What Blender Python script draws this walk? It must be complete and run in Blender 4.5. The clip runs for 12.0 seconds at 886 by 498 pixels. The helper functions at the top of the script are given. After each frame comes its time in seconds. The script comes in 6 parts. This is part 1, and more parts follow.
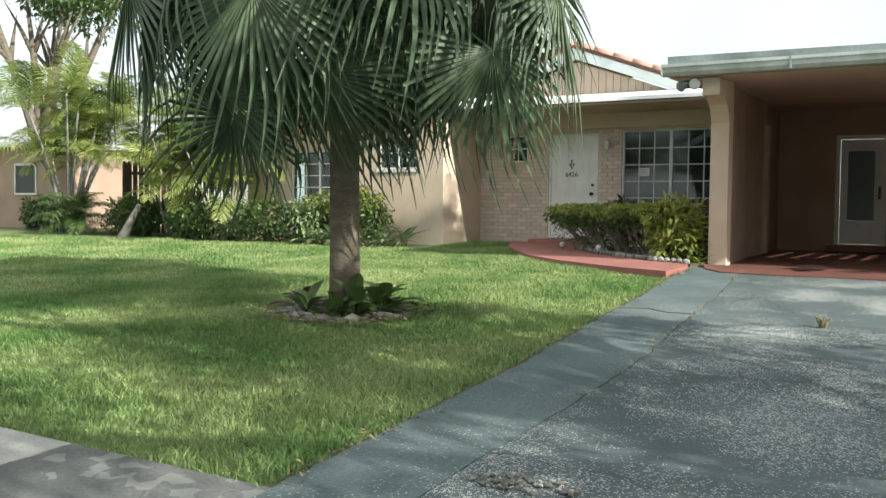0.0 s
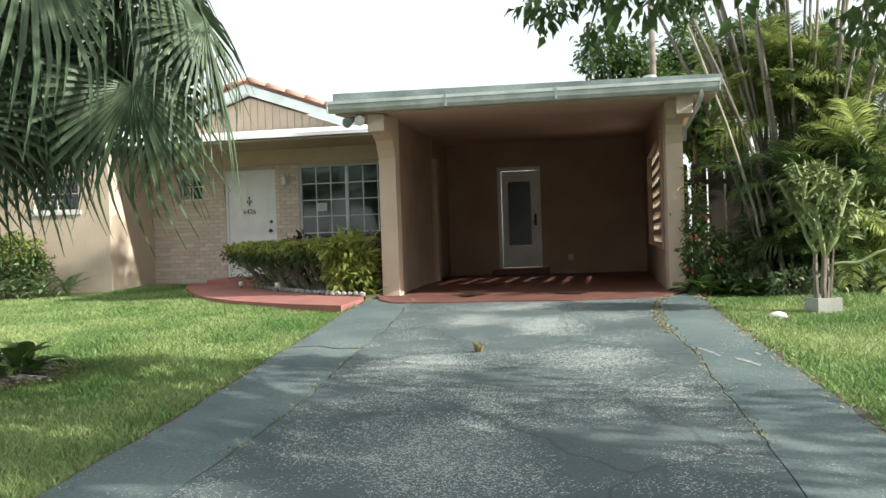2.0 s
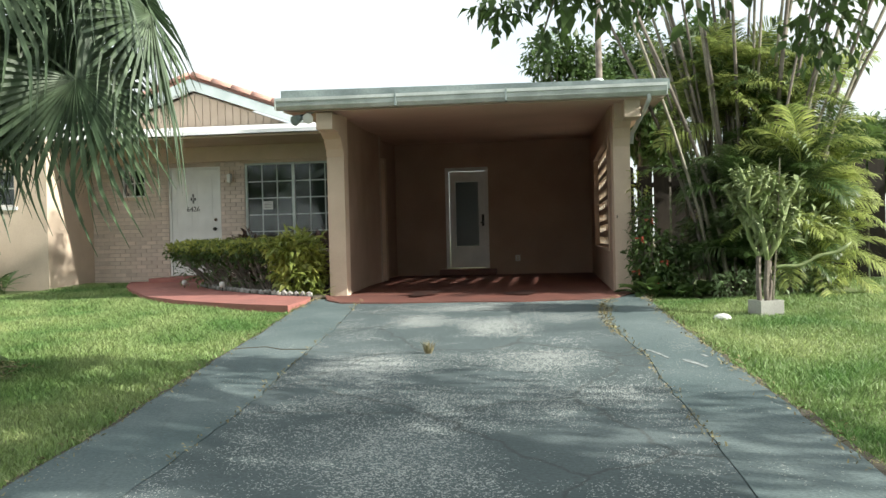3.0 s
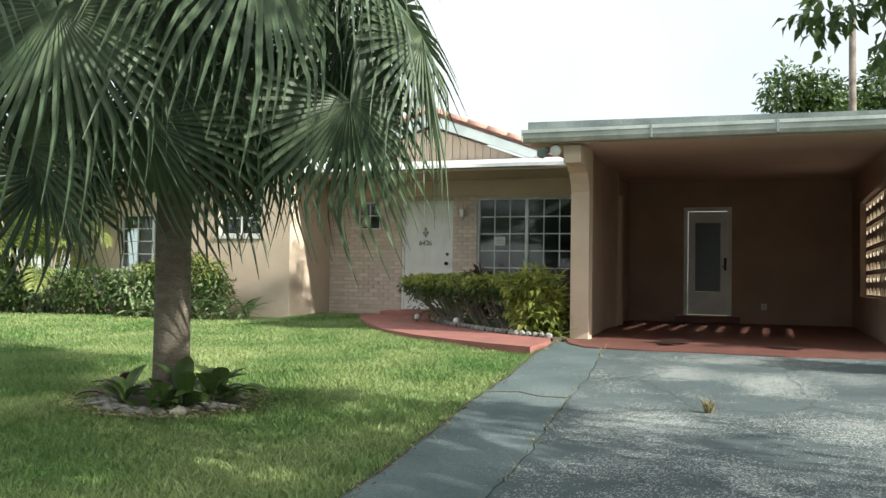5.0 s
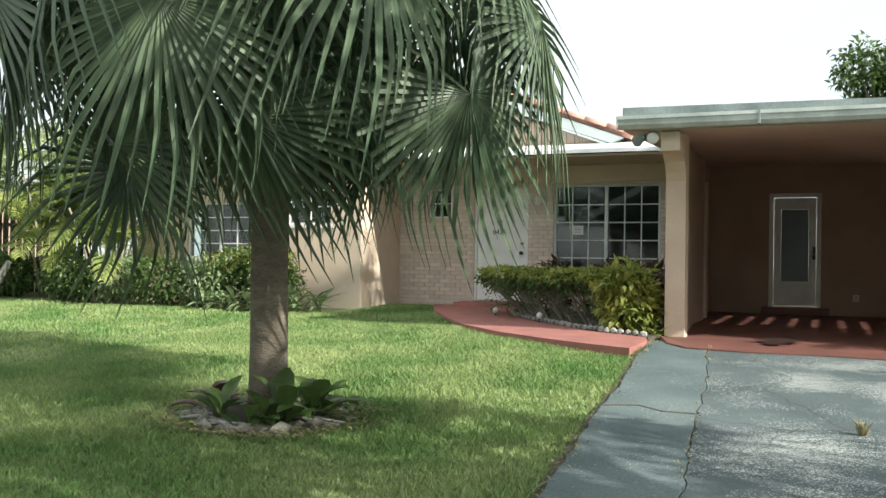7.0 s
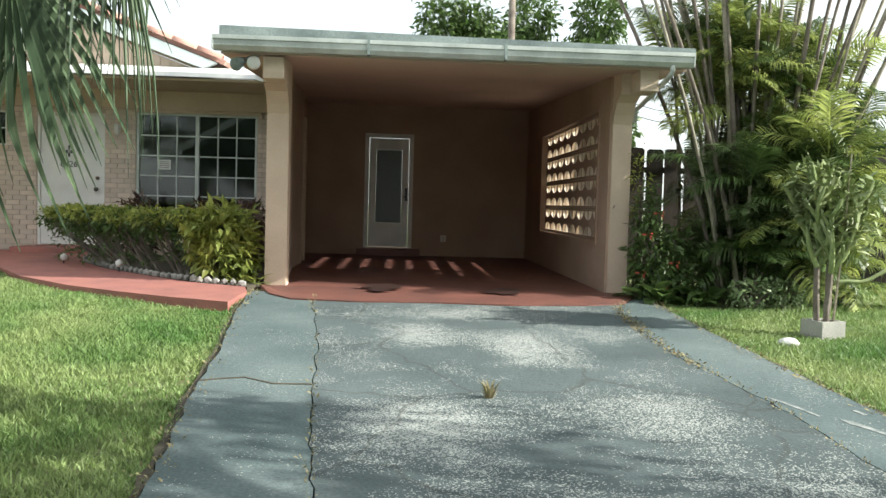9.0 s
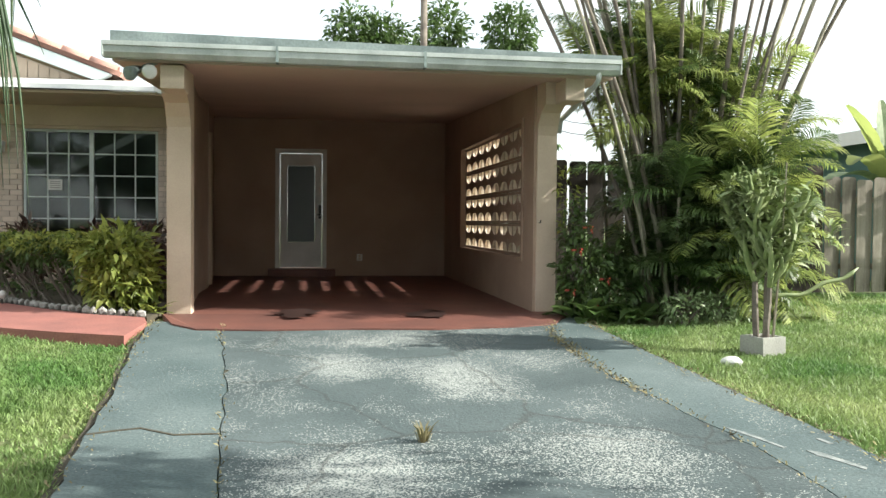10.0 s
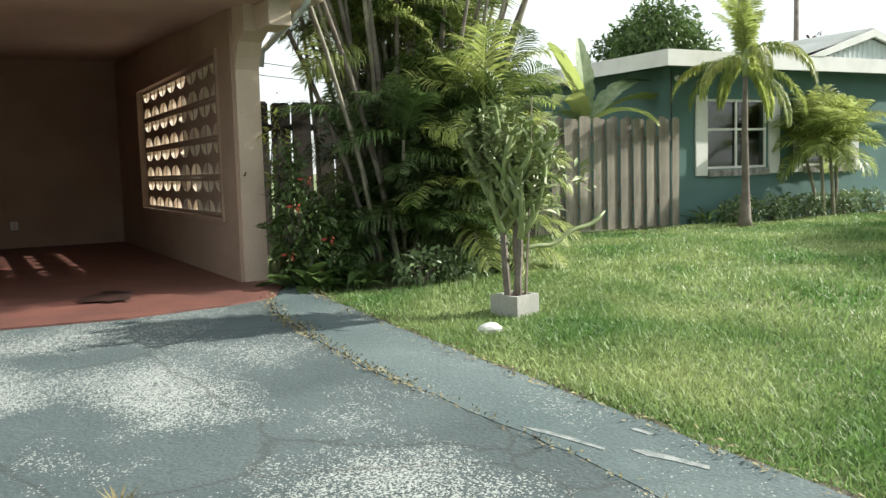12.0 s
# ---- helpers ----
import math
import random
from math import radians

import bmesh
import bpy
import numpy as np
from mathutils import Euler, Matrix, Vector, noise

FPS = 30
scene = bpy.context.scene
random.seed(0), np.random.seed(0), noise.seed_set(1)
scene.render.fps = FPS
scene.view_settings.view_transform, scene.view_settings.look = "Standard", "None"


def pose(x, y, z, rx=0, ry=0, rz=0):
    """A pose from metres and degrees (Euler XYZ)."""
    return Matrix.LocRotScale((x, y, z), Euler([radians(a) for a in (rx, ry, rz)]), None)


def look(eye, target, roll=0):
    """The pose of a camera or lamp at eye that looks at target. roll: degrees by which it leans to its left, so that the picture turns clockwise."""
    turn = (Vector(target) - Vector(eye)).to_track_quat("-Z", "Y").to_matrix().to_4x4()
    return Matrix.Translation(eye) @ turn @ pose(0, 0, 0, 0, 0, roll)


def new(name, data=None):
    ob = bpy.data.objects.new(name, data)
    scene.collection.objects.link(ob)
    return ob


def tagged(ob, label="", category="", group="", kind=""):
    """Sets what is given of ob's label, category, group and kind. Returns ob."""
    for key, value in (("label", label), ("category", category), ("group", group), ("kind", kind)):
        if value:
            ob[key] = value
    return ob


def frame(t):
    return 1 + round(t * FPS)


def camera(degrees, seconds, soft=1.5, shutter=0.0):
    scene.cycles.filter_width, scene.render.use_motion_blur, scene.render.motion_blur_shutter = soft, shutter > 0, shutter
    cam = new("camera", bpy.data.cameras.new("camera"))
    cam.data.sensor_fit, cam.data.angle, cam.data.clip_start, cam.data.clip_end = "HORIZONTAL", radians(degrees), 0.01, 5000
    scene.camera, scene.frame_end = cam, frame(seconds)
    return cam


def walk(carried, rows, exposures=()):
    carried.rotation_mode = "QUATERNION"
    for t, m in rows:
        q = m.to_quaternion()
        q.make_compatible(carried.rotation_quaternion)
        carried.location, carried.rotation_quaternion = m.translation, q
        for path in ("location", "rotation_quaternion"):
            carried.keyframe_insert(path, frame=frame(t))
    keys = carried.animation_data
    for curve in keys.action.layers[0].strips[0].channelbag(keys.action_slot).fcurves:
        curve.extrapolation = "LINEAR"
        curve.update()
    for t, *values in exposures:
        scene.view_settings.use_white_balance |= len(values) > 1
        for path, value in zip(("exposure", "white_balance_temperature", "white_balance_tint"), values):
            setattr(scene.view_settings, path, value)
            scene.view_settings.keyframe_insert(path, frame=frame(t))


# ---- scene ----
cam = camera(53.0, 12.0)
PATH = [
    (0, (2.725, -12.371, 0.697), (1.722, -10.643, 0.611), 0.7),
    (0.5, (2.767, -12.362, 0.709), (1.865, -10.578, 0.64), 0.2),
    (1, (2.808, -12.254, 0.732), (2.169, -10.36, 0.687), -0.8),
    (1.5, (2.87, -12.192, 0.741), (2.396, -10.249, 0.72), -2.2),
    (2, (2.925, -12.119, 0.733), (2.553, -10.154, 0.717), -1.9),
    (2.5, (2.848, -12.07, 0.778), (2.581, -10.088, 0.76), -1.3),
    (3, (2.871, -12.075, 0.74), (2.621, -10.091, 0.72), -1.4),
    (3.2, (2.813, -11.972, 0.741), (2.517, -9.994, 0.725), -1.7),
    (4.8, (2.304, -11.569, 0.739), (1.654, -9.677, 0.766), -0.8),
    (5, (2.25, -11.57, 0.736), (1.555, -9.697, 0.807), 0.9),
    (5.5, (2.048, -11.595, 0.78), (1.319, -9.733, 0.807), -0.6),
    (6, (1.851, -11.414, 0.79), (1.163, -9.536, 0.773), -1.2),
    (6.5, (1.721, -11.261, 0.852), (0.96, -9.412, 0.81), 0.3),
    (6.7, (1.666, -11.277, 0.891), (0.847, -9.452, 0.92), 0.8),
    (8.3, (1.316, -10.574, 0.937), (1.029, -8.598, 0.815), 2.2),
    (8.5, (1.277, -10.397, 0.94), (1.081, -8.413, 0.785), 2.3),
    (9, (1.247, -10.109, 0.96), (1.35, -8.115, 0.861), 1.6),
    (9.5, (1.22, -9.818, 0.962), (1.583, -7.855, 0.838), 1.1),
    (10, (1.22, -9.498, 0.98), (1.516, -7.521, 0.919), 0.5),
    (10.5, (1.142, -9.13, 0.975), (1.697, -7.21, 0.922), 0.4),
    (11, (1.205, -8.717, 0.932), (1.991, -6.883, 0.81), -1.8),
    (11.5, (1.289, -8.378, 0.97), (2.123, -6.565, 0.834), -2.1),
    (12, (1.408, -8.025, 0.992), (2.357, -6.274, 0.811), -1.7),
]
walk(cam, [(t, look(eye, target, roll)) for t, eye, target, roll in PATH], exposures=[(0, 0.80, 6250, 6), (0.5, 0.82, 6250, 6), (2.5, 0.90, 6250, 6), (5.5, 0.80, 6250, 6), (6.5, 0.88, 6250, 6), (8.5, 1.02, 6250, 6), (9.0, 1.06, 6250, 6), (10.5, 1.12, 6250, 6), (12.0, 0.91, 6250, 6)])


# ---- light ----
SUN = Vector((1.0, -0.2, 0.55)).normalized()
world = bpy.data.worlds.new("sky")
scene.world = world
world.use_nodes = True
wn = world.node_tree.nodes
sky = wn.new("ShaderNodeTexSky")
sky.sky_type, sky.sun_disc = "NISHITA", False
sky.sun_elevation = math.asin(SUN.z)
sky.sun_rotation = math.atan2(SUN.x, SUN.y)
sky.air_density, sky.dust_density = 1.0, 1.5
wn["Background"].inputs["Strength"].default_value = 0.15
wl = world.node_tree.links
wtc, wno, wra, wmx = (wn.new(k) for k in ("ShaderNodeTexCoord", "ShaderNodeTexNoise", "ShaderNodeMapRange", "ShaderNodeMix"))
wno.inputs["Scale"].default_value, wno.inputs["Detail"].default_value = 2.2, 6
wra.inputs["From Min"].default_value, wra.inputs["From Max"].default_value = 0.38, 0.6
wra.inputs["To Min"].default_value, wra.inputs["To Max"].default_value = 0.72, 0.97
wmx.data_type = "RGBA"
wmx.inputs["B"].default_value = (4.3, 4.35, 4.2, 1)
wl.new(wtc.outputs["Generated"], wno.inputs["Vector"])
wl.new(wno.outputs["Fac"], wra.inputs["Value"])
wl.new(wra.outputs[0], wmx.inputs["Factor"])
wl.new(sky.outputs[0], wmx.inputs["A"])
wl.new(wmx.outputs["Result"], wn["Background"].inputs["Color"])
sun = new("sun", bpy.data.lights.new("sun", "SUN"))
sun.data.energy, sun.data.angle, sun.data.color = 5.0, radians(0.6), (1.0, 0.93, 0.82)
sun.matrix_world = look((0, 0, 0), -SUN)
scene.view_settings.exposure = 0.7


# ---- materials ----
def material(name, a, b=None, rough=0.8, scale=6.0, fine=0.0, bump=0.0, bump_scale=60.0, metal=0.0, spread=0.0, through_light=0.0, stretch=(1, 1, 1)):
    """A surface of two colours mixed by noise at two scales, with relief. spread: how much separate pieces differ."""
    m = bpy.data.materials.new(name)
    m.use_nodes = True
    n, l = m.node_tree.nodes, m.node_tree.links
    p = n["Principled BSDF"]
    p.inputs["Roughness"].default_value = rough
    p.inputs["Metallic"].default_value = metal
    b = b or tuple(c * 0.75 for c in a)
    tc = n.new("ShaderNodeTexCoord")
    mp = n.new("ShaderNodeMapping")
    mp.inputs["Scale"].default_value = stretch
    l.new(tc.outputs["Object"], mp.inputs[0])
    t1 = n.new("ShaderNodeTexNoise")
    t1.inputs["Scale"].default_value, t1.inputs["Detail"].default_value = scale, 5
    l.new(mp.outputs[0], t1.inputs["Vector"])
    ramp = n.new("ShaderNodeValToRGB")
    ramp.color_ramp.elements[0].position, ramp.color_ramp.elements[1].position = 0.35, 0.68
    ramp.color_ramp.elements[0].color, ramp.color_ramp.elements[1].color = (*a, 1), (*b, 1)
    l.new(t1.outputs["Fac"], ramp.inputs[0])
    out = ramp.outputs[0]
    if fine:
        t2 = n.new("ShaderNodeTexNoise")
        t2.inputs["Scale"].default_value, t2.inputs["Detail"].default_value = bump_scale, 3
        l.new(mp.outputs[0], t2.inputs["Vector"])
        mx = n.new("ShaderNodeMix")
        mx.data_type, mx.blend_type = "RGBA", "OVERLAY"
        mx.inputs["Factor"].default_value = fine
        l.new(out, mx.inputs["A"])
        l.new(t2.outputs["Fac"], mx.inputs["B"])
        out = mx.outputs["Result"]
    if spread:
        oi = n.new("ShaderNodeNewGeometry")
        ob = n.new("ShaderNodeObjectInfo")
        add = n.new("ShaderNodeMath")
        add.operation = "ADD"
        l.new(oi.outputs["Random Per Island"], add.inputs[0])
        l.new(ob.outputs["Random"], add.inputs[1])
        fr = n.new("ShaderNodeMath")
        fr.operation = "FRACT"
        l.new(add.outputs[0], fr.inputs[0])
        mr = n.new("ShaderNodeMapRange")
        mr.inputs["To Min"].default_value, mr.inputs["To Max"].default_value = 1 - spread, 1 + spread
        l.new(fr.outputs[0], mr.inputs["Value"])
        hs = n.new("ShaderNodeHueSaturation")
        l.new(mr.outputs[0], hs.inputs["Value"])
        l.new(out, hs.inputs["Color"])
        out = hs.outputs[0]
    l.new(out, p.inputs["Base Color"])
    if bump:
        t3 = n.new("ShaderNodeTexNoise")
        t3.inputs["Scale"].default_value, t3.inputs["Detail"].default_value = bump_scale, 4
        l.new(mp.outputs[0], t3.inputs["Vector"])
        bp = n.new("ShaderNodeBump")
        bp.inputs["Strength"].default_value, bp.inputs["Distance"].default_value = bump, 0.01
        l.new(t3.outputs["Fac"], bp.inputs["Height"])
        l.new(bp.outputs[0], p.inputs["Normal"])
    if through_light:
        tr = n.new("ShaderNodeBsdfTranslucent")
        l.new(out, tr.inputs["Color"])
        ms = n.new("ShaderNodeMixShader")
        ms.inputs[0].default_value = through_light
        l.new(p.outputs[0], ms.inputs[1])
        l.new(tr.outputs[0], ms.inputs[2])
        l.new(ms.outputs[0], n["Material Output"].inputs["Surface"])
    return m


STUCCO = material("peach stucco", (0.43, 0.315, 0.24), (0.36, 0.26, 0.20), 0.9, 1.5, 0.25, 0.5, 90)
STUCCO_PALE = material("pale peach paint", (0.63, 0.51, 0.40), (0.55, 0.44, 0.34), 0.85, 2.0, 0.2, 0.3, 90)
BRICK = material("painted cream brick", (0.66, 0.56, 0.48), (0.59, 0.49, 0.42), 0.85, 5.0, 0.2, 0.4, 80, spread=0.12)
MORTAR = material("mortar", (0.56, 0.47, 0.40), None, 0.95, 4, 0.2, 0.4, 80)
CEILING = material("painted ceiling board", (0.60, 0.46, 0.38), (0.52, 0.40, 0.33), 0.8, 0.8, 0.1, 0.1, 40)
WHITE = material("white paint", (0.78, 0.78, 0.76), (0.68, 0.68, 0.66), 0.5, 3.0, 0.1, 0.05, 60)
WHITE_ROOF = material("white roof coating", (0.8, 0.8, 0.79), (0.6, 0.61, 0.6), 0.7, 1.6, 0.2, 0.2, 30)
BLUE_WHITE = material("bluish white fascia paint", (0.60, 0.66, 0.66), (0.5, 0.56, 0.56), 0.6, 3, 0.1, 0.05, 60)
GUTTER = material("weathered white aluminium", (0.62, 0.66, 0.64), (0.42, 0.46, 0.44), 0.45, 3.5, 0.2, 0.05, 60, metal=0.2)
ROOF_EDGE = material("weathered grey roof edge", (0.32, 0.38, 0.37), (0.16, 0.2, 0.2), 0.8, 2.5, 0.4, 0.3, 40)
FELT = material("roof felt", (0.36, 0.38, 0.37), (0.25, 0.27, 0.26), 0.9, 1.5, 0.3, 0.3, 60)
TERRACOTTA = material("terracotta tile", (0.55, 0.32, 0.26), (0.44, 0.25, 0.20), 0.75, 4, 0.3, 0.3, 50, spread=0.15)
SIDING = material("cream board siding", (0.60, 0.48, 0.38), (0.52, 0.41, 0.32), 0.75, 3, 0.15, 0.1, 60, spread=0.06)
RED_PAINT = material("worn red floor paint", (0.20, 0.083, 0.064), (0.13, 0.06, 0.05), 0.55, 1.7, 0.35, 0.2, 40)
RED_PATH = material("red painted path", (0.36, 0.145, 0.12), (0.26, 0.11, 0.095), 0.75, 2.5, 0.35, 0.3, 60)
CONCRETE = material("old concrete", (0.42, 0.42, 0.38), (0.28, 0.28, 0.26), 0.9, 2.2, 0.4, 0.4, 70)
CONCRETE_DARK = material("stained concrete", (0.13, 0.14, 0.135), (0.075, 0.085, 0.085), 0.9, 2.0, 0.4, 0.4, 50)
SCRAPE = material("pale scrape on paint", (0.30, 0.32, 0.31), (0.14, 0.17, 0.17), 0.9, 22, 0.4, 0.3, 70)
EARTH = material("dry earth", (0.085, 0.073, 0.05), (0.05, 0.043, 0.03), 0.95, 6, 0.4, 0.6, 50)
LAWN = material("lawn soil and thatch", (0.11, 0.17, 0.055), (0.19, 0.20, 0.09), 0.95, 1.2, 0.5, 0.6, 60)
GRASS = material("grass blade", (0.12, 0.235, 0.06), (0.36, 0.43, 0.18), 0.55, 0.8, spread=0.35, through_light=0.35)
PALM_LEAF = material("fan palm leaf", (0.062, 0.10, 0.055), (0.11, 0.155, 0.085), 0.5, 3, spread=0.3, through_light=0.15)
PALM_DRY = material("dry palm leaf", (0.20, 0.15, 0.08), (0.13, 0.09, 0.05), 0.8, 4, spread=0.25)
FROND = material("yellow green frond", (0.40, 0.45, 0.14), (0.24, 0.31, 0.09), 0.5, 2, spread=0.35, through_light=0.5)
FROND_DARK = material("dark frond", (0.11, 0.16, 0.055), (0.07, 0.11, 0.04), 0.5, 2, spread=0.35, through_light=0.2)
LEAF = material("green leaf", (0.11, 0.17, 0.05), (0.06, 0.11, 0.03), 0.45, 2, spread=0.35, through_light=0.35)
LEAF_YELLOW = material("yellow green leaf", (0.36, 0.38, 0.09), (0.19, 0.25, 0.06), 0.45, 3, spread=0.35, through_light=0.45)
LEAF_RED = material("dark red leaf", (0.09, 0.035, 0.03), (0.06, 0.05, 0.03), 0.45, 3, spread=0.4, through_light=0.15)
LEAF_PALE = material("variegated leaf", (0.26, 0.33, 0.17), (0.12, 0.19, 0.07), 0.5, 8, spread=0.3, through_light=0.25)
BARK = material("palm bark", (0.175, 0.15, 0.115), (0.11, 0.09, 0.07), 0.95, 5, 0.5, 0.8, 30, stretch=(1, 1, 3))
BARK_GREY = material("grey bark", (0.22, 0.19, 0.16), (0.12, 0.10, 0.085), 0.95, 5, 0.4, 0.8, 40)
CANE = material("palm cane", (0.34, 0.31, 0.24), (0.18, 0.16, 0.12), 0.7, 6, 0.3, 0.3, 40)
# Weathered wood, its base colour darkened to stand in for deep shade.
FENCE_SHADED = material("weathered fence wood", (0.050, 0.040, 0.031), (0.028, 0.023, 0.019), 0.95, 3, 0.4, 0.5, 50, spread=0.25, stretch=(4, 4, 0.6))
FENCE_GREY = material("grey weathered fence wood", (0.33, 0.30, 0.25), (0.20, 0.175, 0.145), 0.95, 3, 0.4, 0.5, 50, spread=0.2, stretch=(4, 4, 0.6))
TEAL = material("teal stucco", (0.11, 0.20, 0.19), (0.09, 0.165, 0.155), 0.9, 1.2, 0.2, 0.4, 80)
STONE = material("pale stone", (0.34, 0.33, 0.31), (0.2, 0.19, 0.18), 0.9, 9, 0.3, 0.5, 60, spread=0.25)
REVEAL_SUN = material("cream reveal, sunlight in colour", (0.78, 0.68, 0.56), (0.68, 0.58, 0.47), 0.85, 4, 0.2, 0.2, 60)
STONE_DARK = material("mossy grey stone", (0.17, 0.165, 0.14), (0.09, 0.09, 0.075), 0.95, 9, 0.4, 0.6, 50, spread=0.3)
BLACK = material("black metal", (0.02, 0.02, 0.02), None, 0.4)
BRONZE = material("bronze", (0.10, 0.07, 0.05), None, 0.4, metal=0.7)
ROOM = material("dark fill for unlit rooms", (0.06, 0.065, 0.06), None, 0.9)
PAPER = material("paper", (0.7, 0.7, 0.68), None, 0.8)


def glass_material(name, tint, rough=0.03):
    m = bpy.data.materials.new(name)
    m.use_nodes = True
    p = m.node_tree.nodes["Principled BSDF"]
    p.inputs["Base Color"].default_value = (*tint, 1)
    p.inputs["Roughness"].default_value = rough
    p.inputs["Transmission Weight"].default_value = 1.0
    p.inputs["IOR"].default_value = 1.5
    return m


GLASS = glass_material("window glass", (0.55, 0.65, 0.66))
GLASS_DULL = glass_material("frosted door glass", (0.16, 0.2, 0.19), 0.3)


# ---- builders ----
def slope(y):
    """Height of the ground: level at the house, falling to the street."""
    return -0.045 * min(max(-y, 0.0), 13.0)


def ground_z(x, y):
    """The lawn in front of the porch rises a little more."""
    f = min(max((-0.7 - x) / 1.3, 0.0), 1.0)
    return slope(y) + 0.03 * min(max(y, 0.0), 3.0) * f


def part(name, bm, mat, parent=None, label="", kind="", smooth=False):
    if isinstance(bm, bpy.types.Mesh):
        me = bm
    else:
        me = bpy.data.meshes.new(name)
        bmesh.ops.recalc_face_normals(bm, faces=bm.faces)
        bm.to_mesh(me)
        bm.free()
    if smooth:
        me.shade_smooth()
    if not me.materials:
        me.materials.append(mat)
    ob = new(name, me)
    ob.parent = parent
    return tagged(ob, label=label, kind=kind)


def thing(name, label, category, group="", at=(0, 0, 0), turn=0.0):
    ob = new(name)
    ob.empty_display_size = 0.1
    ob.matrix_basis = pose(*at, 0, 0, turn)
    return tagged(ob, label, category, group)


def box(bm, x0, x1, y0, y1, z0, z1, bevel=0.0):
    r = bmesh.ops.create_cube(bm, size=1.0, matrix=Matrix.Translation(((x0 + x1) / 2, (y0 + y1) / 2, (z0 + z1) / 2)) @ Matrix.Diagonal((abs(x1 - x0), abs(y1 - y0), abs(z1 - z0), 1)))
    if bevel:
        edges = list({e for v in r["verts"] for e in v.link_edges})
        bmesh.ops.bevel(bm, geom=edges, offset=bevel, segments=2, affect="EDGES", profile=0.5)
    return bm


def boxes(*rows, bevel=0.0):
    bm = bmesh.new()
    for r in rows:
        box(bm, *r, bevel=bevel)
    return bm


def prism(bm, outline, z0, z1):
    """A solid over an outline in x, y; z0 and z1 may be functions of (x, y)."""
    f0 = z0 if callable(z0) else (lambda x, y: z0)
    f1 = z1 if callable(z1) else (lambda x, y: z1)
    lo = [bm.verts.new((x, y, f0(x, y))) for x, y in outline]
    hi = [bm.verts.new((x, y, f1(x, y))) for x, y in outline]
    bm.faces.new(hi)
    bm.faces.new(lo[::-1])
    for i in range(len(outline)):
        j = (i + 1) % len(outline)
        bm.faces.new((lo[i], lo[j], hi[j], hi[i]))
    return bm


def tube(bm, pts, radii, sides=8):
    """A bent, tapered round bar through the points."""
    rings = []
    pts = [Vector(p) for p in pts]
    q, last = None, None
    for i, p in enumerate(pts):
        d = (pts[min(i + 1, len(pts) - 1)] - pts[max(i - 1, 0)]).normalized()
        q = d.to_track_quat("Z", "Y") if q is None else last.rotation_difference(d) @ q
        last = d
        r = radii[i] if hasattr(radii, "__len__") else radii
        rings.append([bm.verts.new(p + q @ Vector((r * math.cos(k * math.tau / sides), r * math.sin(k * math.tau / sides), 0))) for k in range(sides)])
    for a, b in zip(rings, rings[1:]):
        for k in range(sides):
            bm.faces.new((a[k], a[(k + 1) % sides], b[(k + 1) % sides], b[k]))
    bm.faces.new(rings[0][::-1])
    bm.faces.new(rings[-1])
    return bm


def arrays(name, verts, faces):
    me = bpy.data.meshes.new(name)
    me.from_pydata([tuple(v) for v in verts], [], faces)
    me.update()
    return me


